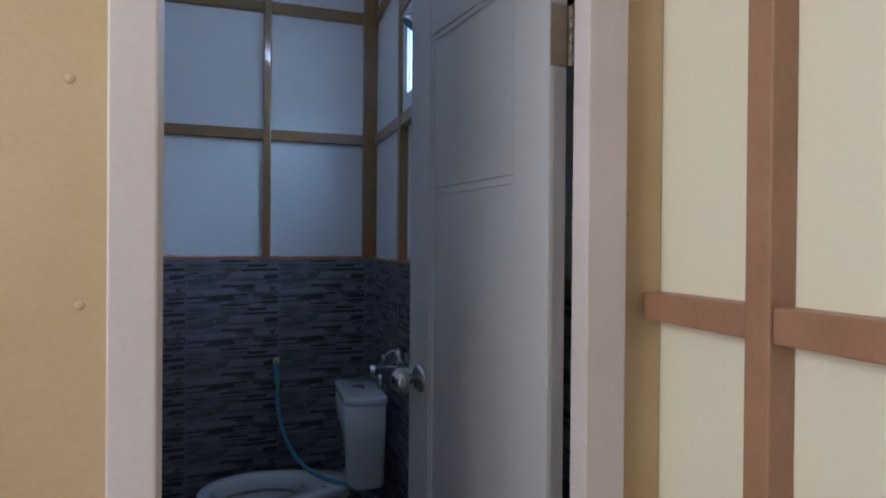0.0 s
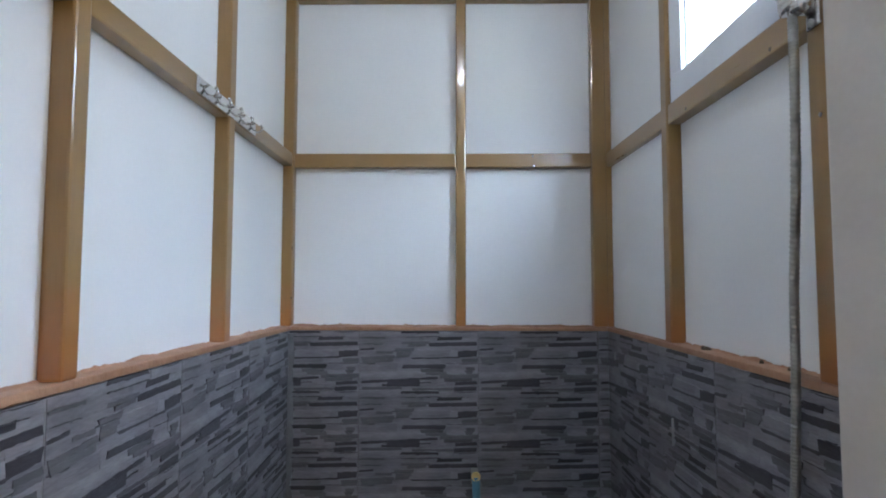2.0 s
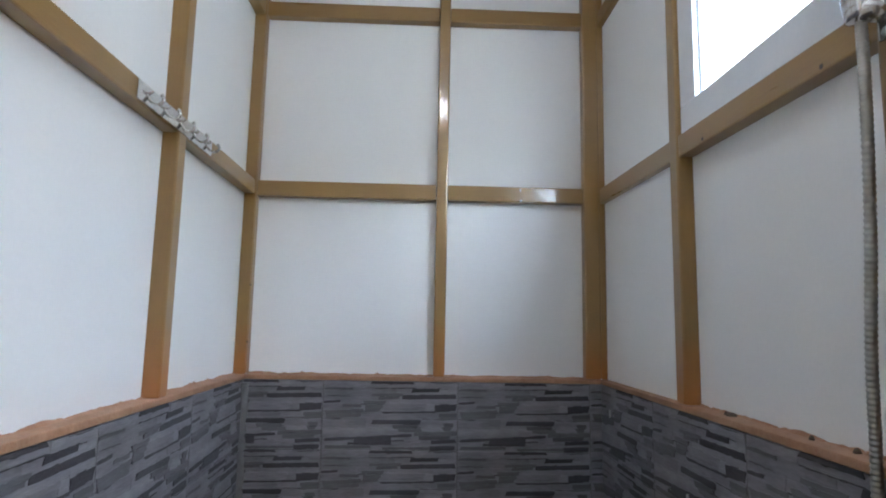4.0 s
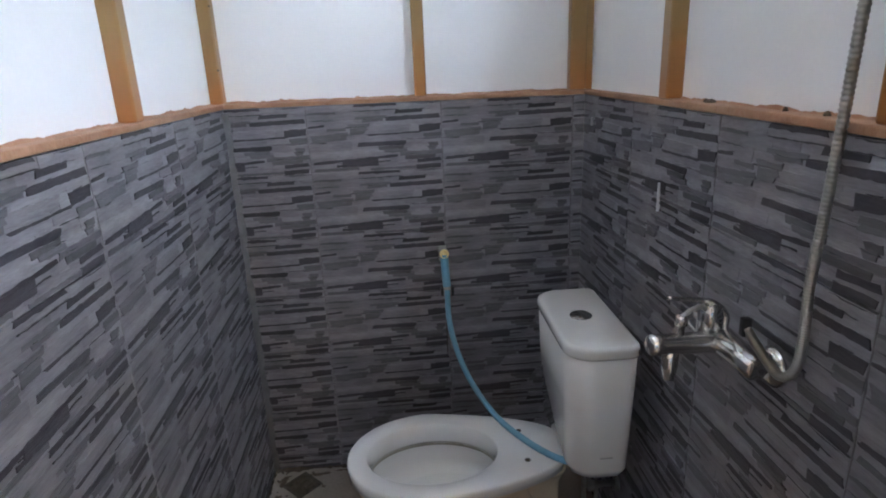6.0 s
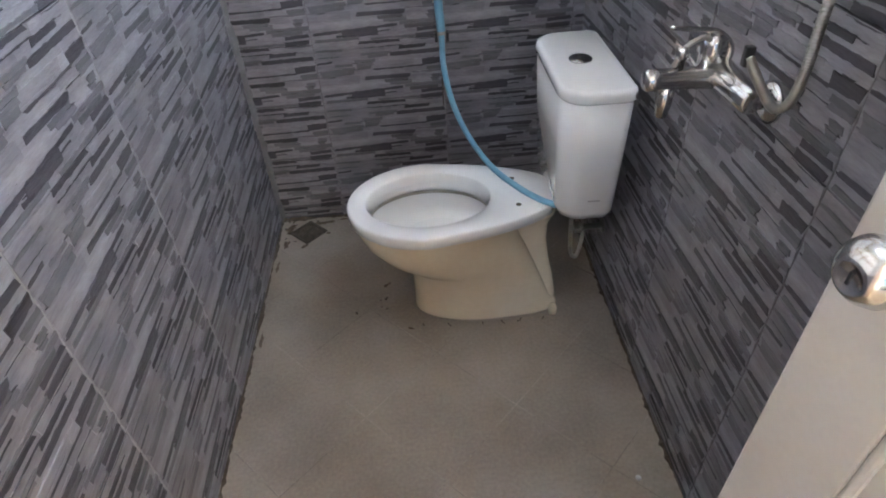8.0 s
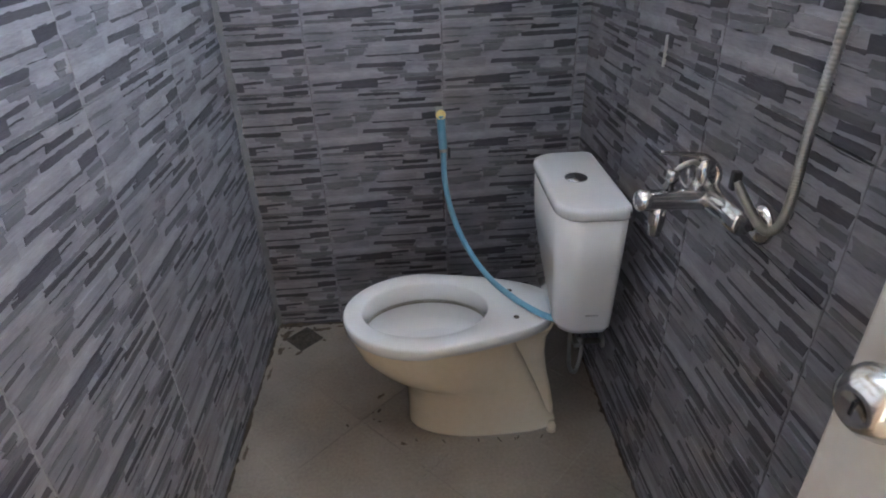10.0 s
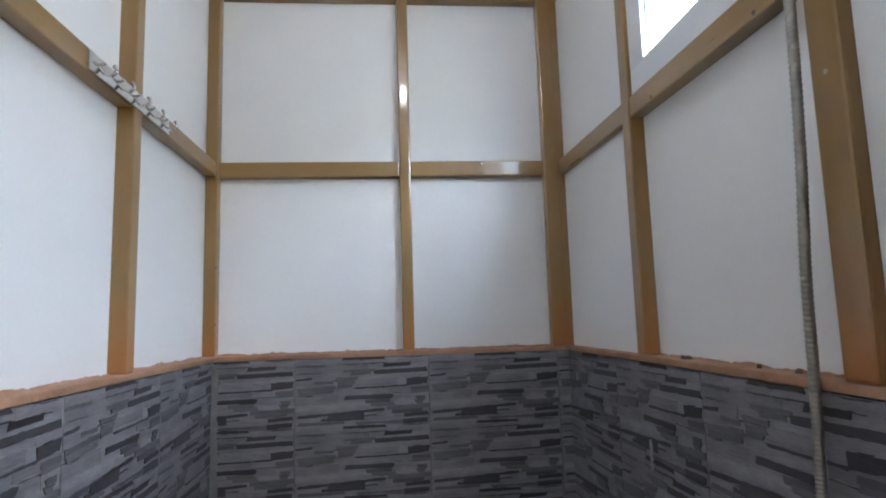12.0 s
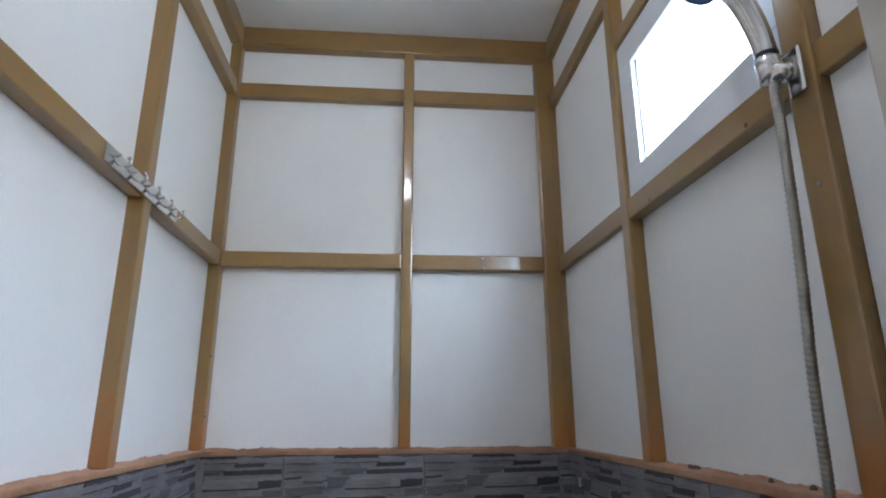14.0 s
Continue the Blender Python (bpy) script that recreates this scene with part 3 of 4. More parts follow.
# angle valve and its feed under the cistern
valve = thing("angle_valve", (W, -0.43, 0.20), "small tarnished angle valve on the tiled wall", "valve")
world_part("flange", lathe([(-0.004, 0.022), (0.004, 0.022), (0.008, 0.012)], (W, -0.43, 0.20), (0, -0.43, 0.20), 20), M["steel"], valve, smooth=True)
world_part("body", lathe([(0, 0.009), (0.05, 0.009), (0.052, 0.012), (0.07, 0.012), (0.072, 0.006)], (W - 0.006, -0.43, 0.20), (0, -0.43, 0.20), 16), M["steel"], valve, smooth=True)
world_part("handle", boxes((W - 0.09, W - 0.072, -0.45, -0.41, 0.192, 0.208), bevel=0.003), M["steel"], valve)
world_part("feed_hose", tube([(1.01, -0.43, 0.195), (1.005, -0.44, 0.15), (0.985, -0.47, 0.12), (0.96, -0.49, 0.16), (0.95, -0.50, 0.27), (0.95, -0.50, 0.405)], 0.006), M["steel"], valve, smooth=True)

# ---- the hose sprayer ----
sprayer = thing("hose_sprayer", (0.622, 0.0, 0.80), "blue rubber hose sprayer with a brass end, hung by the toilet", "hose")
nozzle = world_part("sleeve", tube([(0.622, -0.100, 0.800), (0.623, -0.105, 0.76), (0.626, -0.118, 0.70)], 0.0125), M["hose_blue"], sprayer, "thicker blue rubber sleeve", smooth=True)
world_part("brass_end", lathe([(-0.01, 0.012), (0, 0.0145), (0.012, 0.0145), (0.014, 0.012), (0.012, 0.009), (0.004, 0.008)], (0.622, -0.096, 0.802), (0.622, -0.60, 0.98), 24), M["brass"], sprayer, "bright brass end", smooth=True)
world_part("clamp", lathe([(0, 0.0135), (0.001, 0.0145), (0.009, 0.0145), (0.010, 0.0135)], (0.6255, -0.116, 0.705), (0.628, -0.125, 0.66), 20), M["steel"], sprayer, smooth=True)
for x in (0.610, 0.642):
    world_part("clamp_screw", boxes((x - 0.004, x + 0.004, -0.138, -0.115, 0.682, 0.708), bevel=0.0015), M["black"], sprayer)
world_part("wall_hook", boxes((0.612, 0.632, -0.092, 0.006, 0.772, 0.780), (0.610, 0.634, -0.006, 0.006, 0.75, 0.80), bevel=0.001), M["steel"], sprayer)
world_part("hose", tube([(0.626, -0.118, 0.70), (0.628, -0.135, 0.60), (0.648, -0.18, 0.51), (0.684, -0.265, 0.445), (0.735, -0.385, 0.412), (0.79, -0.49, 0.409), (0.84, -0.56, 0.410), (0.885, -0.60, 0.410), (0.905, -0.608, 0.395), (0.94, -0.60, 0.375)], 0.0085), M["hose_blue"], sprayer, smooth=True)

# ---- mixer tap ----
mixer = thing("mixer_tap", (W, -1.03, 0.93), "chrome wall-mounted shower mixer tap with a spout", "tap")
world_part("flange", lathe([(-0.004, 0.032), (0.004, 0.032), (0.012, 0.024), (0.016, 0.014)], (W, -1.02, 0.89), (0, -1.02, 0.89), 28), M["chrome"], mixer, smooth=True)
for y, z in ((-1.02, 0.89),):
    world_part("connector", lathe([(0, 0.012), (0.03, 0.012), (0.032, 0.017), (0.056, 0.017)], (W - 0.012, y, z), (0, y, z + 0.6), 18), M["chrome"], mixer, smooth=True)
world_part("body", lathe([(0, 0.014), (0.004, 0.018), (0.03, 0.019), (0.09, 0.022), (0.15, 0.019), (0.186, 0.018), (0.19, 0.014)], (0.995, -0.905, 0.93), (0.995, -2.0, 0.93), 26), M["chrome"], mixer, smooth=True)
spout = world_part("spout", lathe([(0, 0.018), (0.03, 0.0168), (0.094, 0.0160), (0.096, 0.0168), (0.112, 0.0165), (0.117, 0.013), (0.118, 0.0)], (0.995, -1.0, 0.928), (0.5, -1.0, 0.934), 26), M["chrome"], mixer, smooth=True)
world_part("outlet", lathe([(0, 0.013), (0.03, 0.0125), (0.052, 0.009), (0.054, 0.006)], (0.914, -1.0, 0.922), (0.916, -1.0, 0.0), 20), M["chrome"], mixer, smooth=True)
world_part("diverter", lathe([(0, 0.006), (0.014, 0.006), (0.016, 0.010), (0.03, 0.009), (0.032, 0.006)], (0.927, -1.0, 0.945), (0.93, -1.0, 2.0), 18), M["chrome"], mixer, smooth=True)
world_part("cartridge", lathe([(0, 0.02), (0.025, 0.019), (0.04, 0.016), (0.046, 0.008)], (0.978, -0.99, 0.945), (0.965, -0.985, 1.4), 24), M["chrome"], mixer, smooth=True)
world_part("lever", tube([(0.995, -0.995, 0.945), (0.996, -0.995, 0.97), (0.975, -0.995, 0.992), (0.945, -0.995, 0.998), (0.905, -0.995, 1.003)], lambda f: 0.0085 - 0.004 * f, squash=0.6), M["chrome"], mixer, smooth=True)
world_part("side_loop", tube([(0.918, -1.0, 0.948), (0.93, -1.0, 0.975), (0.952, -1.0, 0.988), (0.967, -0.997, 0.982)], 0.004, ribs=10), M["steel"], mixer, smooth=True)
world_part("hose_clip", boxes((0.962, 0.974, -1.102, -1.09, 0.985, 1.012), bevel=0.003), M["black"], mixer, "black plastic clip")
world_part("link_tube", tube([(0.968, -1.097, 0.998), (0.982, -1.108, 0.972), (0.998, -1.121, 0.945)], 0.0066), M["steel"], mixer, smooth=True)

# ---- shower hose, holder and handset ----
shower = thing("hand_shower", (1.06, -1.15, 1.80), "chrome hand shower hung in a holder on the timber post", "shower")
world_part("holder_plate", boxes((W - 0.008, W - 0.0015, -1.174, -1.142, 1.771, 1.838), bevel=0.0045), M["chrome"], shower)
world_part("holder_arm", lathe([(0, 0.013), (0.012, 0.014), (0.03, 0.012)], (W - 0.004, -1.155, 1.805), (0.6, -1.06, 1.85), 20), M["chrome"], shower, smooth=True)
world_part("holder_cup", lathe([(0, 0.0125), (0.002, 0.0165), (0.032, 0.019), (0.035, 0.0165)], (1.046, -1.138, 1.80), (1.040, -1.135, 2.0), 24), M["chrome"], shower, smooth=True)
world_part("holder_screw", lathe([(0, 0.006), (0.004, 0.006), (0.006, 0.003)], (W - 0.007, -1.158, 1.778), (0, -1.158, 1.778), 12), M["steel"], shower)
world_part("handle", tube([(1.045, -1.137, 1.825), (1.042, -1.134, 1.87), (1.036, -1.126, 1.918), (1.026, -1.114, 1.963), (1.008, -1.097, 1.996)], lambda f: 0.0145 + 0.005 * f, k=18), M["chrome"], shower, smooth=True)
world_part("collar", lathe([(0, 0.0158), (0.006, 0.0158)], (1.0445, -1.1365, 1.838), (1.043, -1.1355, 1.9), 20), M["black"], shower)
head = world_part("shower_head", lathe([(-0.022, 0.012), (-0.016, 0.026), (0.0, 0.037), (0.008, 0.039), (0.012, 0.037)], (0.992, -1.086, 2.004), (0.924, -1.064, 1.896), 28), M["chrome"], shower, smooth=True)
world_part("spray_face", lathe([(0.0105, 0.0365), (0.0135, 0.035), (0.0138, 0.0)], (0.992, -1.086, 2.004), (0.924, -1.064, 1.896), 28), M["dark_blue"], shower, "dark blue spray face")
world_part("hose", tube([(1.0465, -1.138, 1.805), (1.048, -1.135, 1.70), (1.05, -1.125, 1.55), (1.05, -1.112, 1.40), (1.051, -1.106, 1.27), (1.048, -1.104, 1.15), (1.043, -1.105, 1.06), (1.033, -1.122, 0.985), (1.02, -1.132, 0.948), (1.006, -1.128, 0.938), (0.996, -1.119, 0.948)], 0.0072, ribs=190), M["steel"], shower, "ribbed steel shower hose", smooth=True)

# ---- ceiling lamp, mirrored in the varnish of the middle post ----
ceiling_lamp = thing("ceiling_lamp", (0.605, -1.26, TOP), "lit white bulb in a plain round ceiling holder", "lamp")
world_part("holder", lathe([(-0.002, 0.045), (0.006, 0.045), (0.012, 0.038), (0.016, 0.022), (0.040, 0.020), (0.042, 0.016)], (0.605, -1.26, TOP), (0.605, -1.26, 0), 28), M["fitting"], ceiling_lamp, smooth=True)
world_part("bulb", lathe([(0.041, 0.014), (0.055, 0.018), (0.072, 0.027), (0.090, 0.031), (0.106, 0.028), (0.118, 0.018), (0.123, 0.004)], (0.605, -1.26, TOP), (0.605, -1.26, 0), 28), M["bulb"], ceiling_lamp, "lit white bulb", smooth=True)

# ---- hook rail ----
hooks = thing("hook_rail", (0.0, -0.584, 1.83), "chrome rail of double coat hooks on the timber rail", "coat hooks")
world_part("plate", boxes((0.002, 0.0045, -0.772, -0.398, 1.813, 1.849), bevel=0.001), M["chrome"], hooks)
for i in range(5):
    y = -0.735 + i * 0.0755
    hook = world_part("hook", tube([(0.003, y, 1.834), (0.009, y, 1.823), (0.018, y, 1.815), (0.027, y, 1.815), (0.033, y, 1.820), (0.034, y, 1.827), (0.031, y, 1.832)], 0.0031), M["chrome"], hooks, smooth=True)
    part("upper_prong", tube([Vector(q) - hooks.location for q in ((0.004, y, 1.836), (0.010, y, 1.836), (0.014, y, 1.841))], 0.0026), M["chrome"], hook, smooth=True)
    part("tip", tube([Vector(q) - hooks.location for q in ((0.0314, y, 1.8315), (0.0295, y, 1.833))], 0.0038), M["chrome"], hook, smooth=True)

# ---- floor drain and small things ----
drain = thing("floor_drain", (0.108, -0.088, 0), "dirty square metal floor drain", "drain")
drain.rotation_euler = (0, 0, radians(45))
part("drain_frame", boxes((-0.048, 0.048, -0.048, -0.038, -0.004, 0.003), (-0.048, 0.048, 0.038, 0.048, -0.004, 0.003), (-0.048, -0.038, -0.038, 0.038, -0.004, 0.003), (0.038, 0.048, -0.038, 0.038, -0.004, 0.003)), M["drain_metal"], drain)
part("dirt_fill", boxes((-0.0385, 0.0385, -0.0385, 0.0385, -0.004, 0.0008)), M["dirt"], drain)
for i in range(5):
    part("bar", boxes((-0.038, 0.038, -0.032 + i * 0.0145, -0.026 + i * 0.0145, -0.004, 0.0022)), M["drain_metal"], drain)
pebble = tagged(part("pebble", lathe([(0, 0.001), (0.0005, 0.006), (0.003, 0.007), (0.005, 0.004), (0.0055, 0.0005)], (0.984, -1.127, 0.0), (0.984, -1.127, 1), 10), M["drip"], smooth=True), "tiny white crumb of plaster on the floor", "crumb")
for y, z0, z1, w in ((-0.570, 1.026, 1.09, 0.0011), (-0.086, 1.166, 1.19, 0.0014)):
    part("paint_drip", boxes((W - 0.0055, W + 0.004, y - w, y + w, z0, z1), bevel=0.001), M["drip"], wall_right)
for z0, z1 in ((0.42, 0.60),):
    part("rust_streak", boxes((0.6255, 0.6285, -0.0045, 0.004, z0, z1)), M["dirt"], wall_back)

# grime where the walls meet the floor


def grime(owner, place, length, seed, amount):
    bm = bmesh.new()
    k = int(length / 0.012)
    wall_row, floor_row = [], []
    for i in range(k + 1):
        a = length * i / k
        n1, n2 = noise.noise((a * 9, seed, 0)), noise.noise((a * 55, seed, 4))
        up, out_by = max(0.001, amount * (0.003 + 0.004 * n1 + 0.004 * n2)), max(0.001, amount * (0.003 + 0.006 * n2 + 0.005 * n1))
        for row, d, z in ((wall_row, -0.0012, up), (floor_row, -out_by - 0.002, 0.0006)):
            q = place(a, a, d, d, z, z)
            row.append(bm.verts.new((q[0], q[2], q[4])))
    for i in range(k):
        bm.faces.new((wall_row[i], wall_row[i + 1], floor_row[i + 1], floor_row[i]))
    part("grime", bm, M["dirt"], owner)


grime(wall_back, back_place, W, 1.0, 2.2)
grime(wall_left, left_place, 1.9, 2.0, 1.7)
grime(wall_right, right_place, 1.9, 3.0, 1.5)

speck_rng = random.Random(5)
for i in range(8):
    x = speck_rng.uniform(0.5, 0.89)
    y = -0.586 - 0.012 * math.sin((x - 0.5) * 7) - speck_rng.uniform(0, 0.008)
    speck = part("grime_speck", boxes((-0.0018, 0.0018, -0.004 - 0.008 * speck_rng.random(), 0.004, 0.0003, 0.0010)), M["dirt"], floor)
    speck.matrix_basis = pose(x, y, 0, 0, 0, speck_rng.uniform(-40, 40))
for i in range(14):
    speck = part("grime_speck", lathe([(0.0002, 0.004 + 0.007 * speck_rng.random()), (0.0012, 0.002)], (0, 0, 0), (0, 0, 1), 7), M["dirt"], floor)
    speck.matrix_basis = pose(*((0.02 + 0.12 * speck_rng.random(), -0.16 + 0.15 * speck_rng.random(), 0) if i < 9 else (0.30 + 0.1 * speck_rng.random(), -0.52 + 0.06 * speck_rng.random(), 0)), 0, 0, 60 * i) @ Matrix.Diagonal((1, 0.5, 1, 1))


def smear(x, y, a, b, turn, seed):
    """A flat patch of dried mud with a ragged outline."""
    bm = bmesh.new()
    ring = []
    for i in range(36):
        t = 2 * math.pi * i / 36
        r = 0.75 + 0.55 * noise.noise((math.cos(t) * 1.4, math.sin(t) * 1.4, seed)) + 0.5 * noise.noise((math.cos(t) * 5, math.sin(t) * 5, seed))
        ring.append((a * r * math.cos(t), b * r * math.sin(t)))
    lo = [bm.verts.new((p, q, 0.0002)) for p, q in ring]
    hi = [bm.verts.new((p * 0.9, q * 0.9, 0.0007)) for p, q in ring]
    bm.faces.new(hi)
    for i in range(36):
        bm.faces.new((lo[i], lo[(i + 1) % 36], hi[(i + 1) % 36], hi[i]))
    part("mud_smear", bm, M["mud"], floor).matrix_basis = pose(x, y, 0, 0, 0, turn)


for x, y, a, b, turn in ((0.045, -0.055, 0.035, 0.016, 60), (0.16, -0.035, 0.05, 0.012, 5), (0.035, -0.15, 0.03, 0.010, 85), (0.105, -0.165, 0.018, 0.008, 30), (0.26, -0.022, 0.05, 0.007, 2), (0.18, -0.10, 0.012, 0.006, 140), (0.02, -0.27, 0.03, 0.007, 88), (0.02, -0.6, 0.04, 0.006, 91), (0.395, -0.40, 0.02, 0.007, 40), (0.47, -0.60, 0.014, 0.005, -30)):
    smear(x, y, a, b, turn, x * 50 + y * 30)

# lumps of filler on the sill, and nail holes in the framing
for y, r in ((-0.708, 0.010), (-0.690, 0.005), (-0.93, 0.004), (-1.02, 0.005)):
    part("filler_lump", lathe([(-0.002, r), (0.002, r * 1.05), (0.006, r * 0.7), (0.008, 0.001)], (W + DEEP - 0.012, y, SILL - 0.001), (W + DEEP - 0.012, y, 2), 9), M["mud"], wall_right, smooth=True)
# dark discs on the rail's face, in place of the shaded holes
for y in (-0.678, -1.028):
    part("nail_hole", lathe([(-0.001, 0.0045), (0.0006, 0.004)], (W + BACKED + 0.001, y, 1.815 + 0.021 * y), (0, y, 1.815 + 0.021 * y), 9), M["dirt"], wall_right)
part("nail_hole", lathe([(-0.001, 0.004), (0.0012, 0.003)], (W + BACKED - 0.002, -1.157, 1.645), (0, -1.157, 1.645), 9), M["drip"], wall_right)
for z in (1.53, 1.36):
    part("nail_hole", lathe([(-0.001, 0.003), (0.0014, 0.0025)], (0.003, -0.002, z), (0.5, -0.9, z), 9), M["dirt"], wall_back)
world_part("chip", boxes((1.000, 1.0015, TY - 0.1832, TY - 0.1812, 0.740, 0.752)), M["dirt"], toilet, "dark chipped mark")

# small things on the walls: nail heads, dents and screws
for x, z in ((0.351, 1.50), (0.361, 1.257)):
    part("nail_head", lathe([(0, 0.0055), (0.0006, 0.0045), (0.0012, 0.0005)], (x, FRONT_OUT, z), (x, -3, z), 12), M["cream"], wall_front, smooth=True)
for z in (1.49, 1.37, 1.25):
    part("nail_head", lathe([(0, 0.0035), (0.0006, 0.003), (0.001, 0.0005)], (1.045, FRONT_OUT - 0.004, z), (1.045, -3, z), 10), M["cream"], wall_front, smooth=True)
part("screw", lathe([(0, 0.0035), (0.0015, 0.003)], (0.824, 0.001, 1.81), (0.824, -1, 1.81), 10), M["chrome"], wall_back)
part("screw", lathe([(0, 0.0035), (0.0015, 0.003)], (0.822, 0.001, 1.845), (0.822, -1, 1.845), 10), M["chrome"], wall_back)
for y, z in ((-1.235, 1.752),):
    part("screw", lathe([(0, 0.005), (0.003, 0.004)], (W + DEEP - 0.002, y, z), (0, y, z), 10), M["black"], wall_right)

# ---- slate-look wall tiles ----
TILE_W, TILE_H, JOINT = 0.40, 0.20, 0.0016
# the relief's darker strips: tone, then left, right, upper and lower edge and rise to the right, in hundredths of the tile
STRIPS = """d 35 67 0 4 0/d 79 99 0 2 0/d 66 86 10 15 1/m 1 22 10 13 0/m 36 60 18 26 1/d 59 99 19 25 2/d 1 13 29 34 1/m 28 45 29 44 1
d 83 99 33 43 2/m 1 29 42 53 4/d 44 83 44 46 2/m 82 99 46 55 1/d 36 73 56 63 1/m 51 71 63 73 0/m 86 99 60 71 1/d 2 67 80 83 8
m 66 99 72 84 1/d 80 99 84 89 2/d 24 52 81 92 1/d 20 27 89 92 0/m 3 37 93 97 1/d 80 99 93 99 1/m 45 80 95 98 1/m 14 28 34 39 0"""


def slate_tile(width, start=0.0, height=TILE_H):
    """One printed relief tile, or the piece of it from start to start + width."""
    rng = random.Random(11)
    bm = bmesh.new()

    def slab(x0, x1, z0, z1, front, tone, lean, r=rng):
        inset = min(0.0012, (z1 - z0) * 0.25) if tone == 0 else 0.0005
        k = max(4, int((x1 - x0) / 0.011))
        slant = [(r.uniform(-0.004, 0.004), r.uniform(-0.004, 0.004)) for q in range(2)]
        seed = r.uniform(0, 90)
        below, above = [], []
        for i in range(k + 1):
            f = i / k
            tip = slant[0] if i == 0 else slant[1] if i == k else None
            x = x0 + (x1 - x0) * f
            below.append((x + (tip[0] if tip else r.uniform(-0.002, 0.002)), z0 + lean * f + 0.0026 * noise.noise((x * 70, seed, 0))))
            above.append((x + (tip[1] if tip else r.uniform(-0.002, 0.002)), z1 + lean * f + 0.0026 * noise.noise((x * 70, seed, 5))))
        ring = [(min(max(x, 0.0009), TILE_W - 0.0009), min(max(z, 0.0004), TILE_H - 0.0004)) for x, z in below + above[::-1]]
        cx, cz = (x0 + x1) / 2, (z0 + z1 + lean) / 2
        tilt = r.uniform(-0.0009, 0.0009)
        lo = [bm.verts.new((x, 0.0003, z)) for x, z in ring]
        hi = []
        for i, (x, z) in enumerate(ring):
            hi.append(bm.verts.new((x + math.copysign(min(inset, abs(cx - x)), cx - x), -front + (tilt if i <= k else -tilt), z + math.copysign(min(inset, abs(cz - z) * 0.5), cz - z))))
        bm.faces.new(hi).material_index = tone
        count = len(ring)
        for i in range(count):
            bm.faces.new((lo[i], lo[(i + 1) % count], hi[(i + 1) % count], hi[i])).material_index = tone

    # pale plates in uneven courses, and the darker strips over them
    z = TILE_H
    while z > 0.002:
        h = rng.uniform(0.016, 0.026)
        h = z if z - h < 0.010 else h
        x = 0.0008
        while x < TILE_W - 0.002:
            w = rng.uniform(0.06, 0.19)
            w = TILE_W - 0.0008 - x if TILE_W - x - w < 0.04 else w
            # thin dark slab along the plate's lower edge, drawn as a recess's shadow line
            if rng.random() < 0.7:
                slab(x + rng.uniform(0, 0.02), x + w * rng.uniform(0.5, 1.0), z - h - 0.0016, z - h + 0.0012, 0.0037, 2, rng.uniform(-0.002, 0.002))
            slab(x - 0.004, x + w + 0.004, z - h - 0.003, z + 0.003, 0.0027 + rng.uniform(-0.0006, 0.0006), 0, rng.uniform(-0.003, 0.003))
            x += w
        z -= h
    for text in STRIPS.replace("\n", "/").split("/"):
        tone, u0, u1, v0, v1, rise = text.split()
        u0, u1, v0, v1, rise = (int(v) / 100 for v in (u0, u1, v0, v1, rise))
        bands = max(1, round((v1 - v0) / 0.05)) if tone == "m" else max(1, round((v1 - v0) / 0.075))
        for q in range(bands):
            top, low = v0 + (v1 - v0) * q / bands, v0 + (v1 - v0) * (q + 1) / bands
            a0, a1 = (u0 + rng.uniform(0, 0.05), u1 - rng.uniform(-0.03, 0.05)) if bands > 1 else (u0, u1)
            slab(a0 * TILE_W, a1 * TILE_W, (1 - low) * TILE_H - rise * 0.1 - 0.0008, (1 - top) * TILE_H - rise * 0.1 + 0.0008, 0.0039 + rng.uniform(-0.0003, 0.0003), "lmd".index(tone), rise * TILE_H)
    bmesh.ops.create_cube(bm, size=1, matrix=Matrix.LocRotScale((TILE_W / 2, 0.004, TILE_H / 2), None, (TILE_W - JOINT, 0.0076, TILE_H - JOINT)))
    for f in bm.faces[-6:]:
        f.material_index = 2
    for x, keep_left in ((start, False), (start + width, True)):
        if 0.001 < x < TILE_W - 0.001:
            bmesh.ops.bisect_plane(bm, geom=bm.verts[:] + bm.edges[:] + bm.faces[:], plane_co=(x, 0, 0), plane_no=(1, 0, 0), clear_outer=keep_left, clear_inner=not keep_left)
    if height < TILE_H:
        bmesh.ops.bisect_plane(bm, geom=bm.verts[:] + bm.edges[:] + bm.faces[:], plane_co=(0, 0, TILE_H - height), plane_no=(0, 0, 1), clear_inner=True)
    bmesh.ops.translate(bm, verts=bm.verts, vec=(-start, 0, 0))
    data = bpy.data.meshes.new("tile")
    bm.to_mesh(data)
    bm.free()
    for key in ("slate_light", "slate_mid", "slate_dark"):
        data.materials.append(M[key])
    return data


TILES = {}


def lay(owner, first, length, m, joint, half):
    """Tiles from the sill down along a wall, the lowest row cut; first: the width of the cut piece at the start."""
    a, width = 0.0, first
    while a < length - 0.005:
        width = min(width, length - a)
        start = TILE_W - width if a == 0 else 0.0
        for row in range(7):
            key = (round(width, 4), round(start, 4), TILE_H if row < 6 else TILED - 6 * TILE_H)
            if key not in TILES:
                TILES[key] = slate_tile(*key)
            ob = new("tile", TILES[key])
            ob.parent = owner
            ob.matrix_basis = m @ Matrix.Translation((a, 0.004, TILED - (row + 1) * TILE_H))
        a, width = a + width, TILE_W
        if a < length - 0.03:
            line = part("grout_line", boxes((a - half, a + half, 0.0016, 0.005, 0.001, TILED)), M[joint], owner)
            line.matrix_basis = m


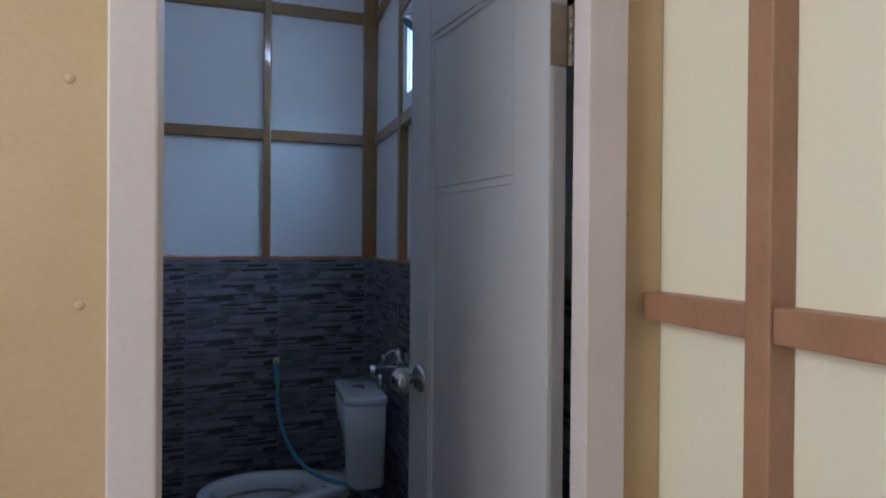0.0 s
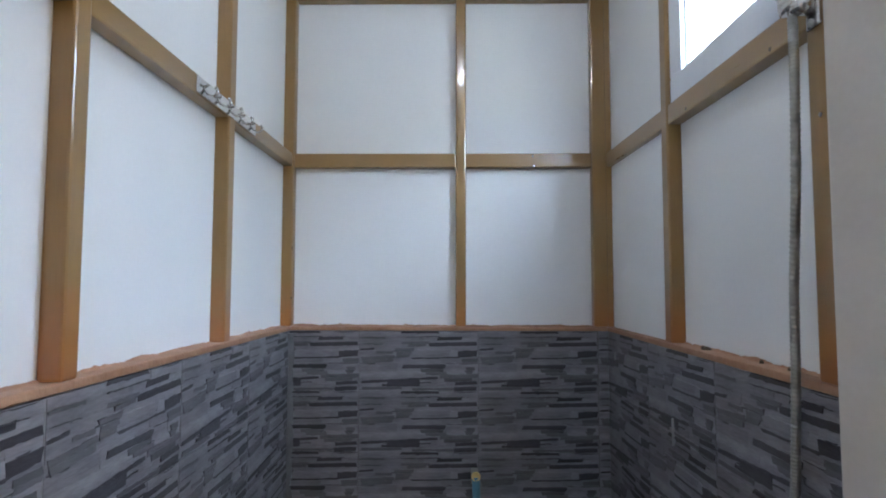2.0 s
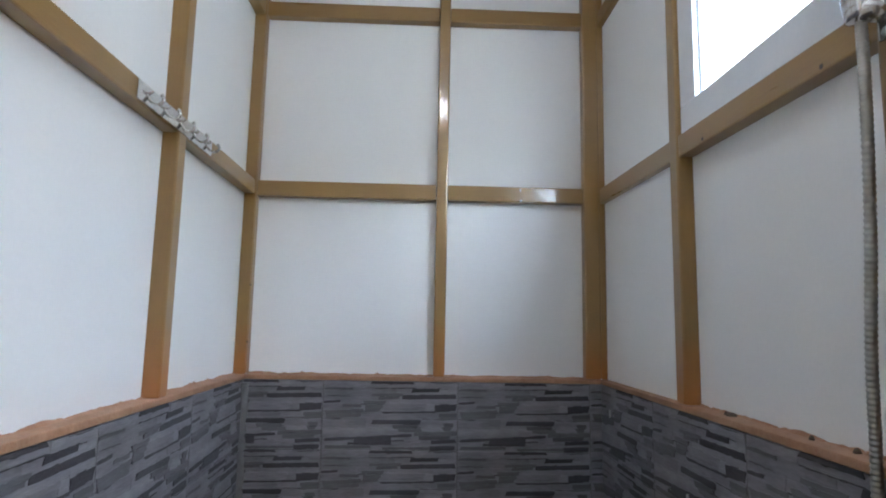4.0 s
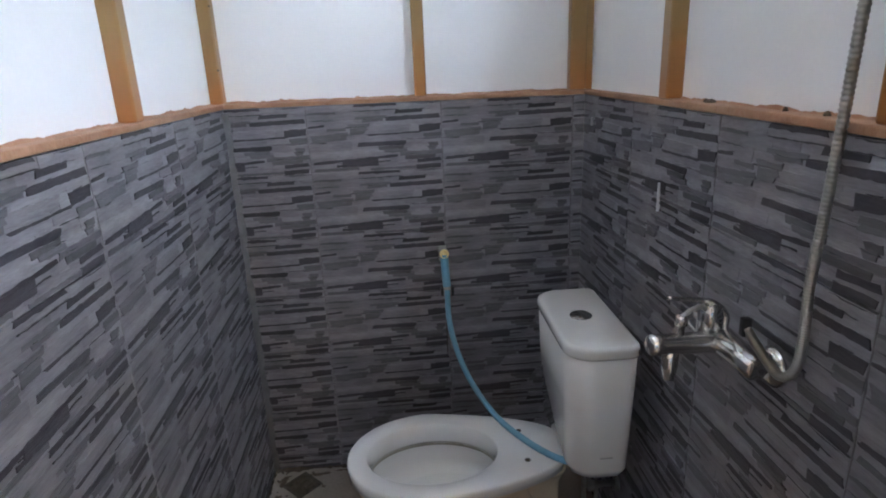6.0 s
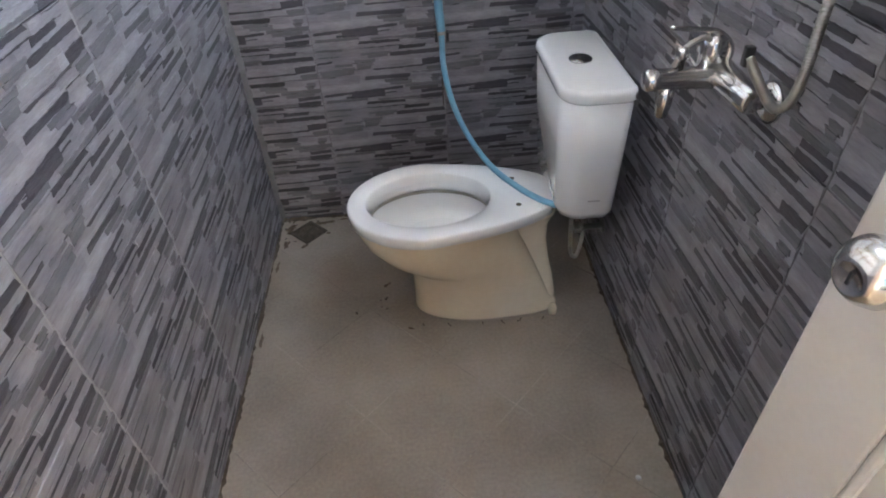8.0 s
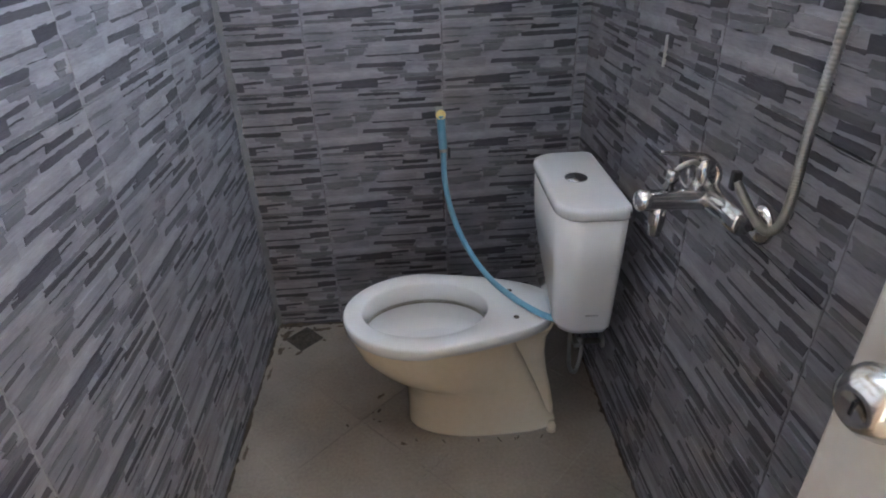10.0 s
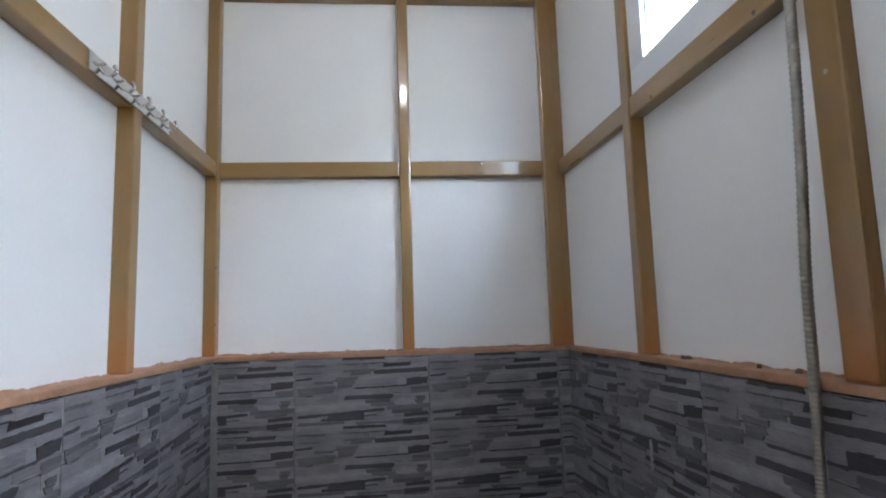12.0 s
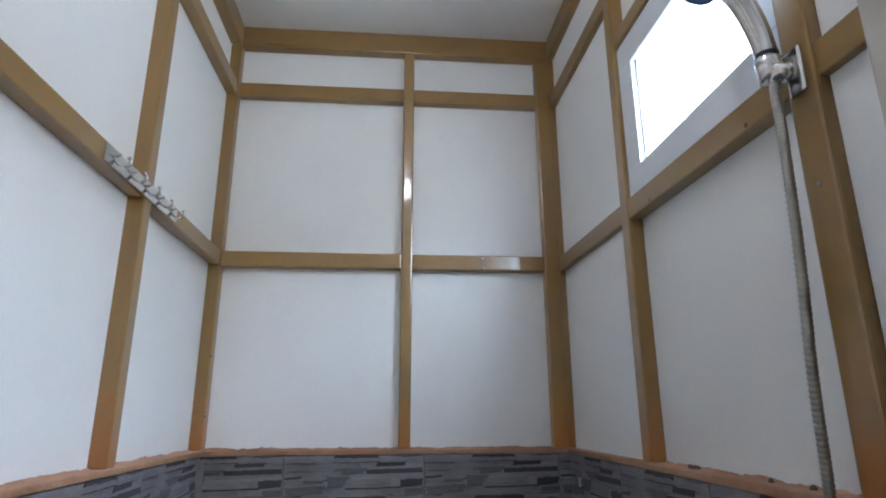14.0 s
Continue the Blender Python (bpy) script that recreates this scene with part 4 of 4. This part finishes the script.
lay(wall_back, 0.235, W, Matrix.Identity(4), "joint", 0.0008)
lay(wall_left, (1.98 - 0.391) % 0.4, 1.98, pose(0, -1.98, 0, 0, 0, 90), "grout", 0.0010)
lay(wall_right, 0.39, 1.98, pose(W, 0, 0, 0, 0, -90), "joint", 0.0009)

# mortar smeared unevenly down the corner
bm = bmesh.new()
rows = []
for i in range(100):
    z = 0.004 + 1.236 * i / 99
    reach = max(0.002, 0.011 + 0.010 * noise.noise((z * 14, 3, 0)) + 0.006 * noise.noise((z * 60, 8, 0)))
    back_by = max(0.002, 0.012 + 0.012 * noise.noise((z * 11, 30, 0)) + 0.006 * noise.noise((z * 70, 5, 0)))
    rows.append([bm.verts.new(q) for q in ((-0.001, -0.004 - back_by, z), (0.0022, -0.004 - back_by * 0.8, z), (0.004, -0.006, z), (0.004 + reach * 0.8, -0.0022, z), (0.004 + reach, 0.001, z))])
for lower, upper in zip(rows, rows[1:]):
    for q in range(4):
        bm.faces.new((lower[q], lower[q + 1], upper[q + 1], upper[q]))
part("corner_grout", bm, M["joint"], wall_left, smooth=True)

# ---- floor tiles, laid diagonally ----
PITCH = 0.279
R2 = math.sqrt(0.5)
U0, V0 = (0.144 - 0.305) * R2, (0.144 + 0.305) * R2
for i in range(-8, 8):
    for j in range(-4, 14):
        bm = bmesh.new()
        g = 0.0013
        lo, hi = [], []
        for du, dv in ((0, 0), (1, 0), (1, 1), (0, 1)):
            for ring, inset, z in ((lo, g, -0.006), (hi, g + 0.0008, 0.0)):
                u = U0 + PITCH * (i + du) + (inset if du == 0 else -inset)
                v = V0 + PITCH * (j + dv) + (inset if dv == 0 else -inset)
                ring.append(bm.verts.new(((u + v) * R2, (u - v) * R2, z)))
        bm.faces.new(hi)
        for q in range(4):
            bm.faces.new((lo[q], lo[(q + 1) % 4], hi[(q + 1) % 4], hi[q]))
        for co, no in (((-0.004, 0, 0), (-1, 0, 0)), ((W + 0.004, 0, 0), (1, 0, 0)), ((0, 0.004, 0), (0, 1, 0)), ((0, FRONT_OUT, 0), (0, -1, 0))):
            bmesh.ops.bisect_plane(bm, geom=bm.verts[:] + bm.edges[:] + bm.faces[:], plane_co=co, plane_no=no, clear_outer=True)
        if len(bm.faces) > 0:
            part("tile", bm, M["floor_tile"], floor)
        else:
            bm.free()
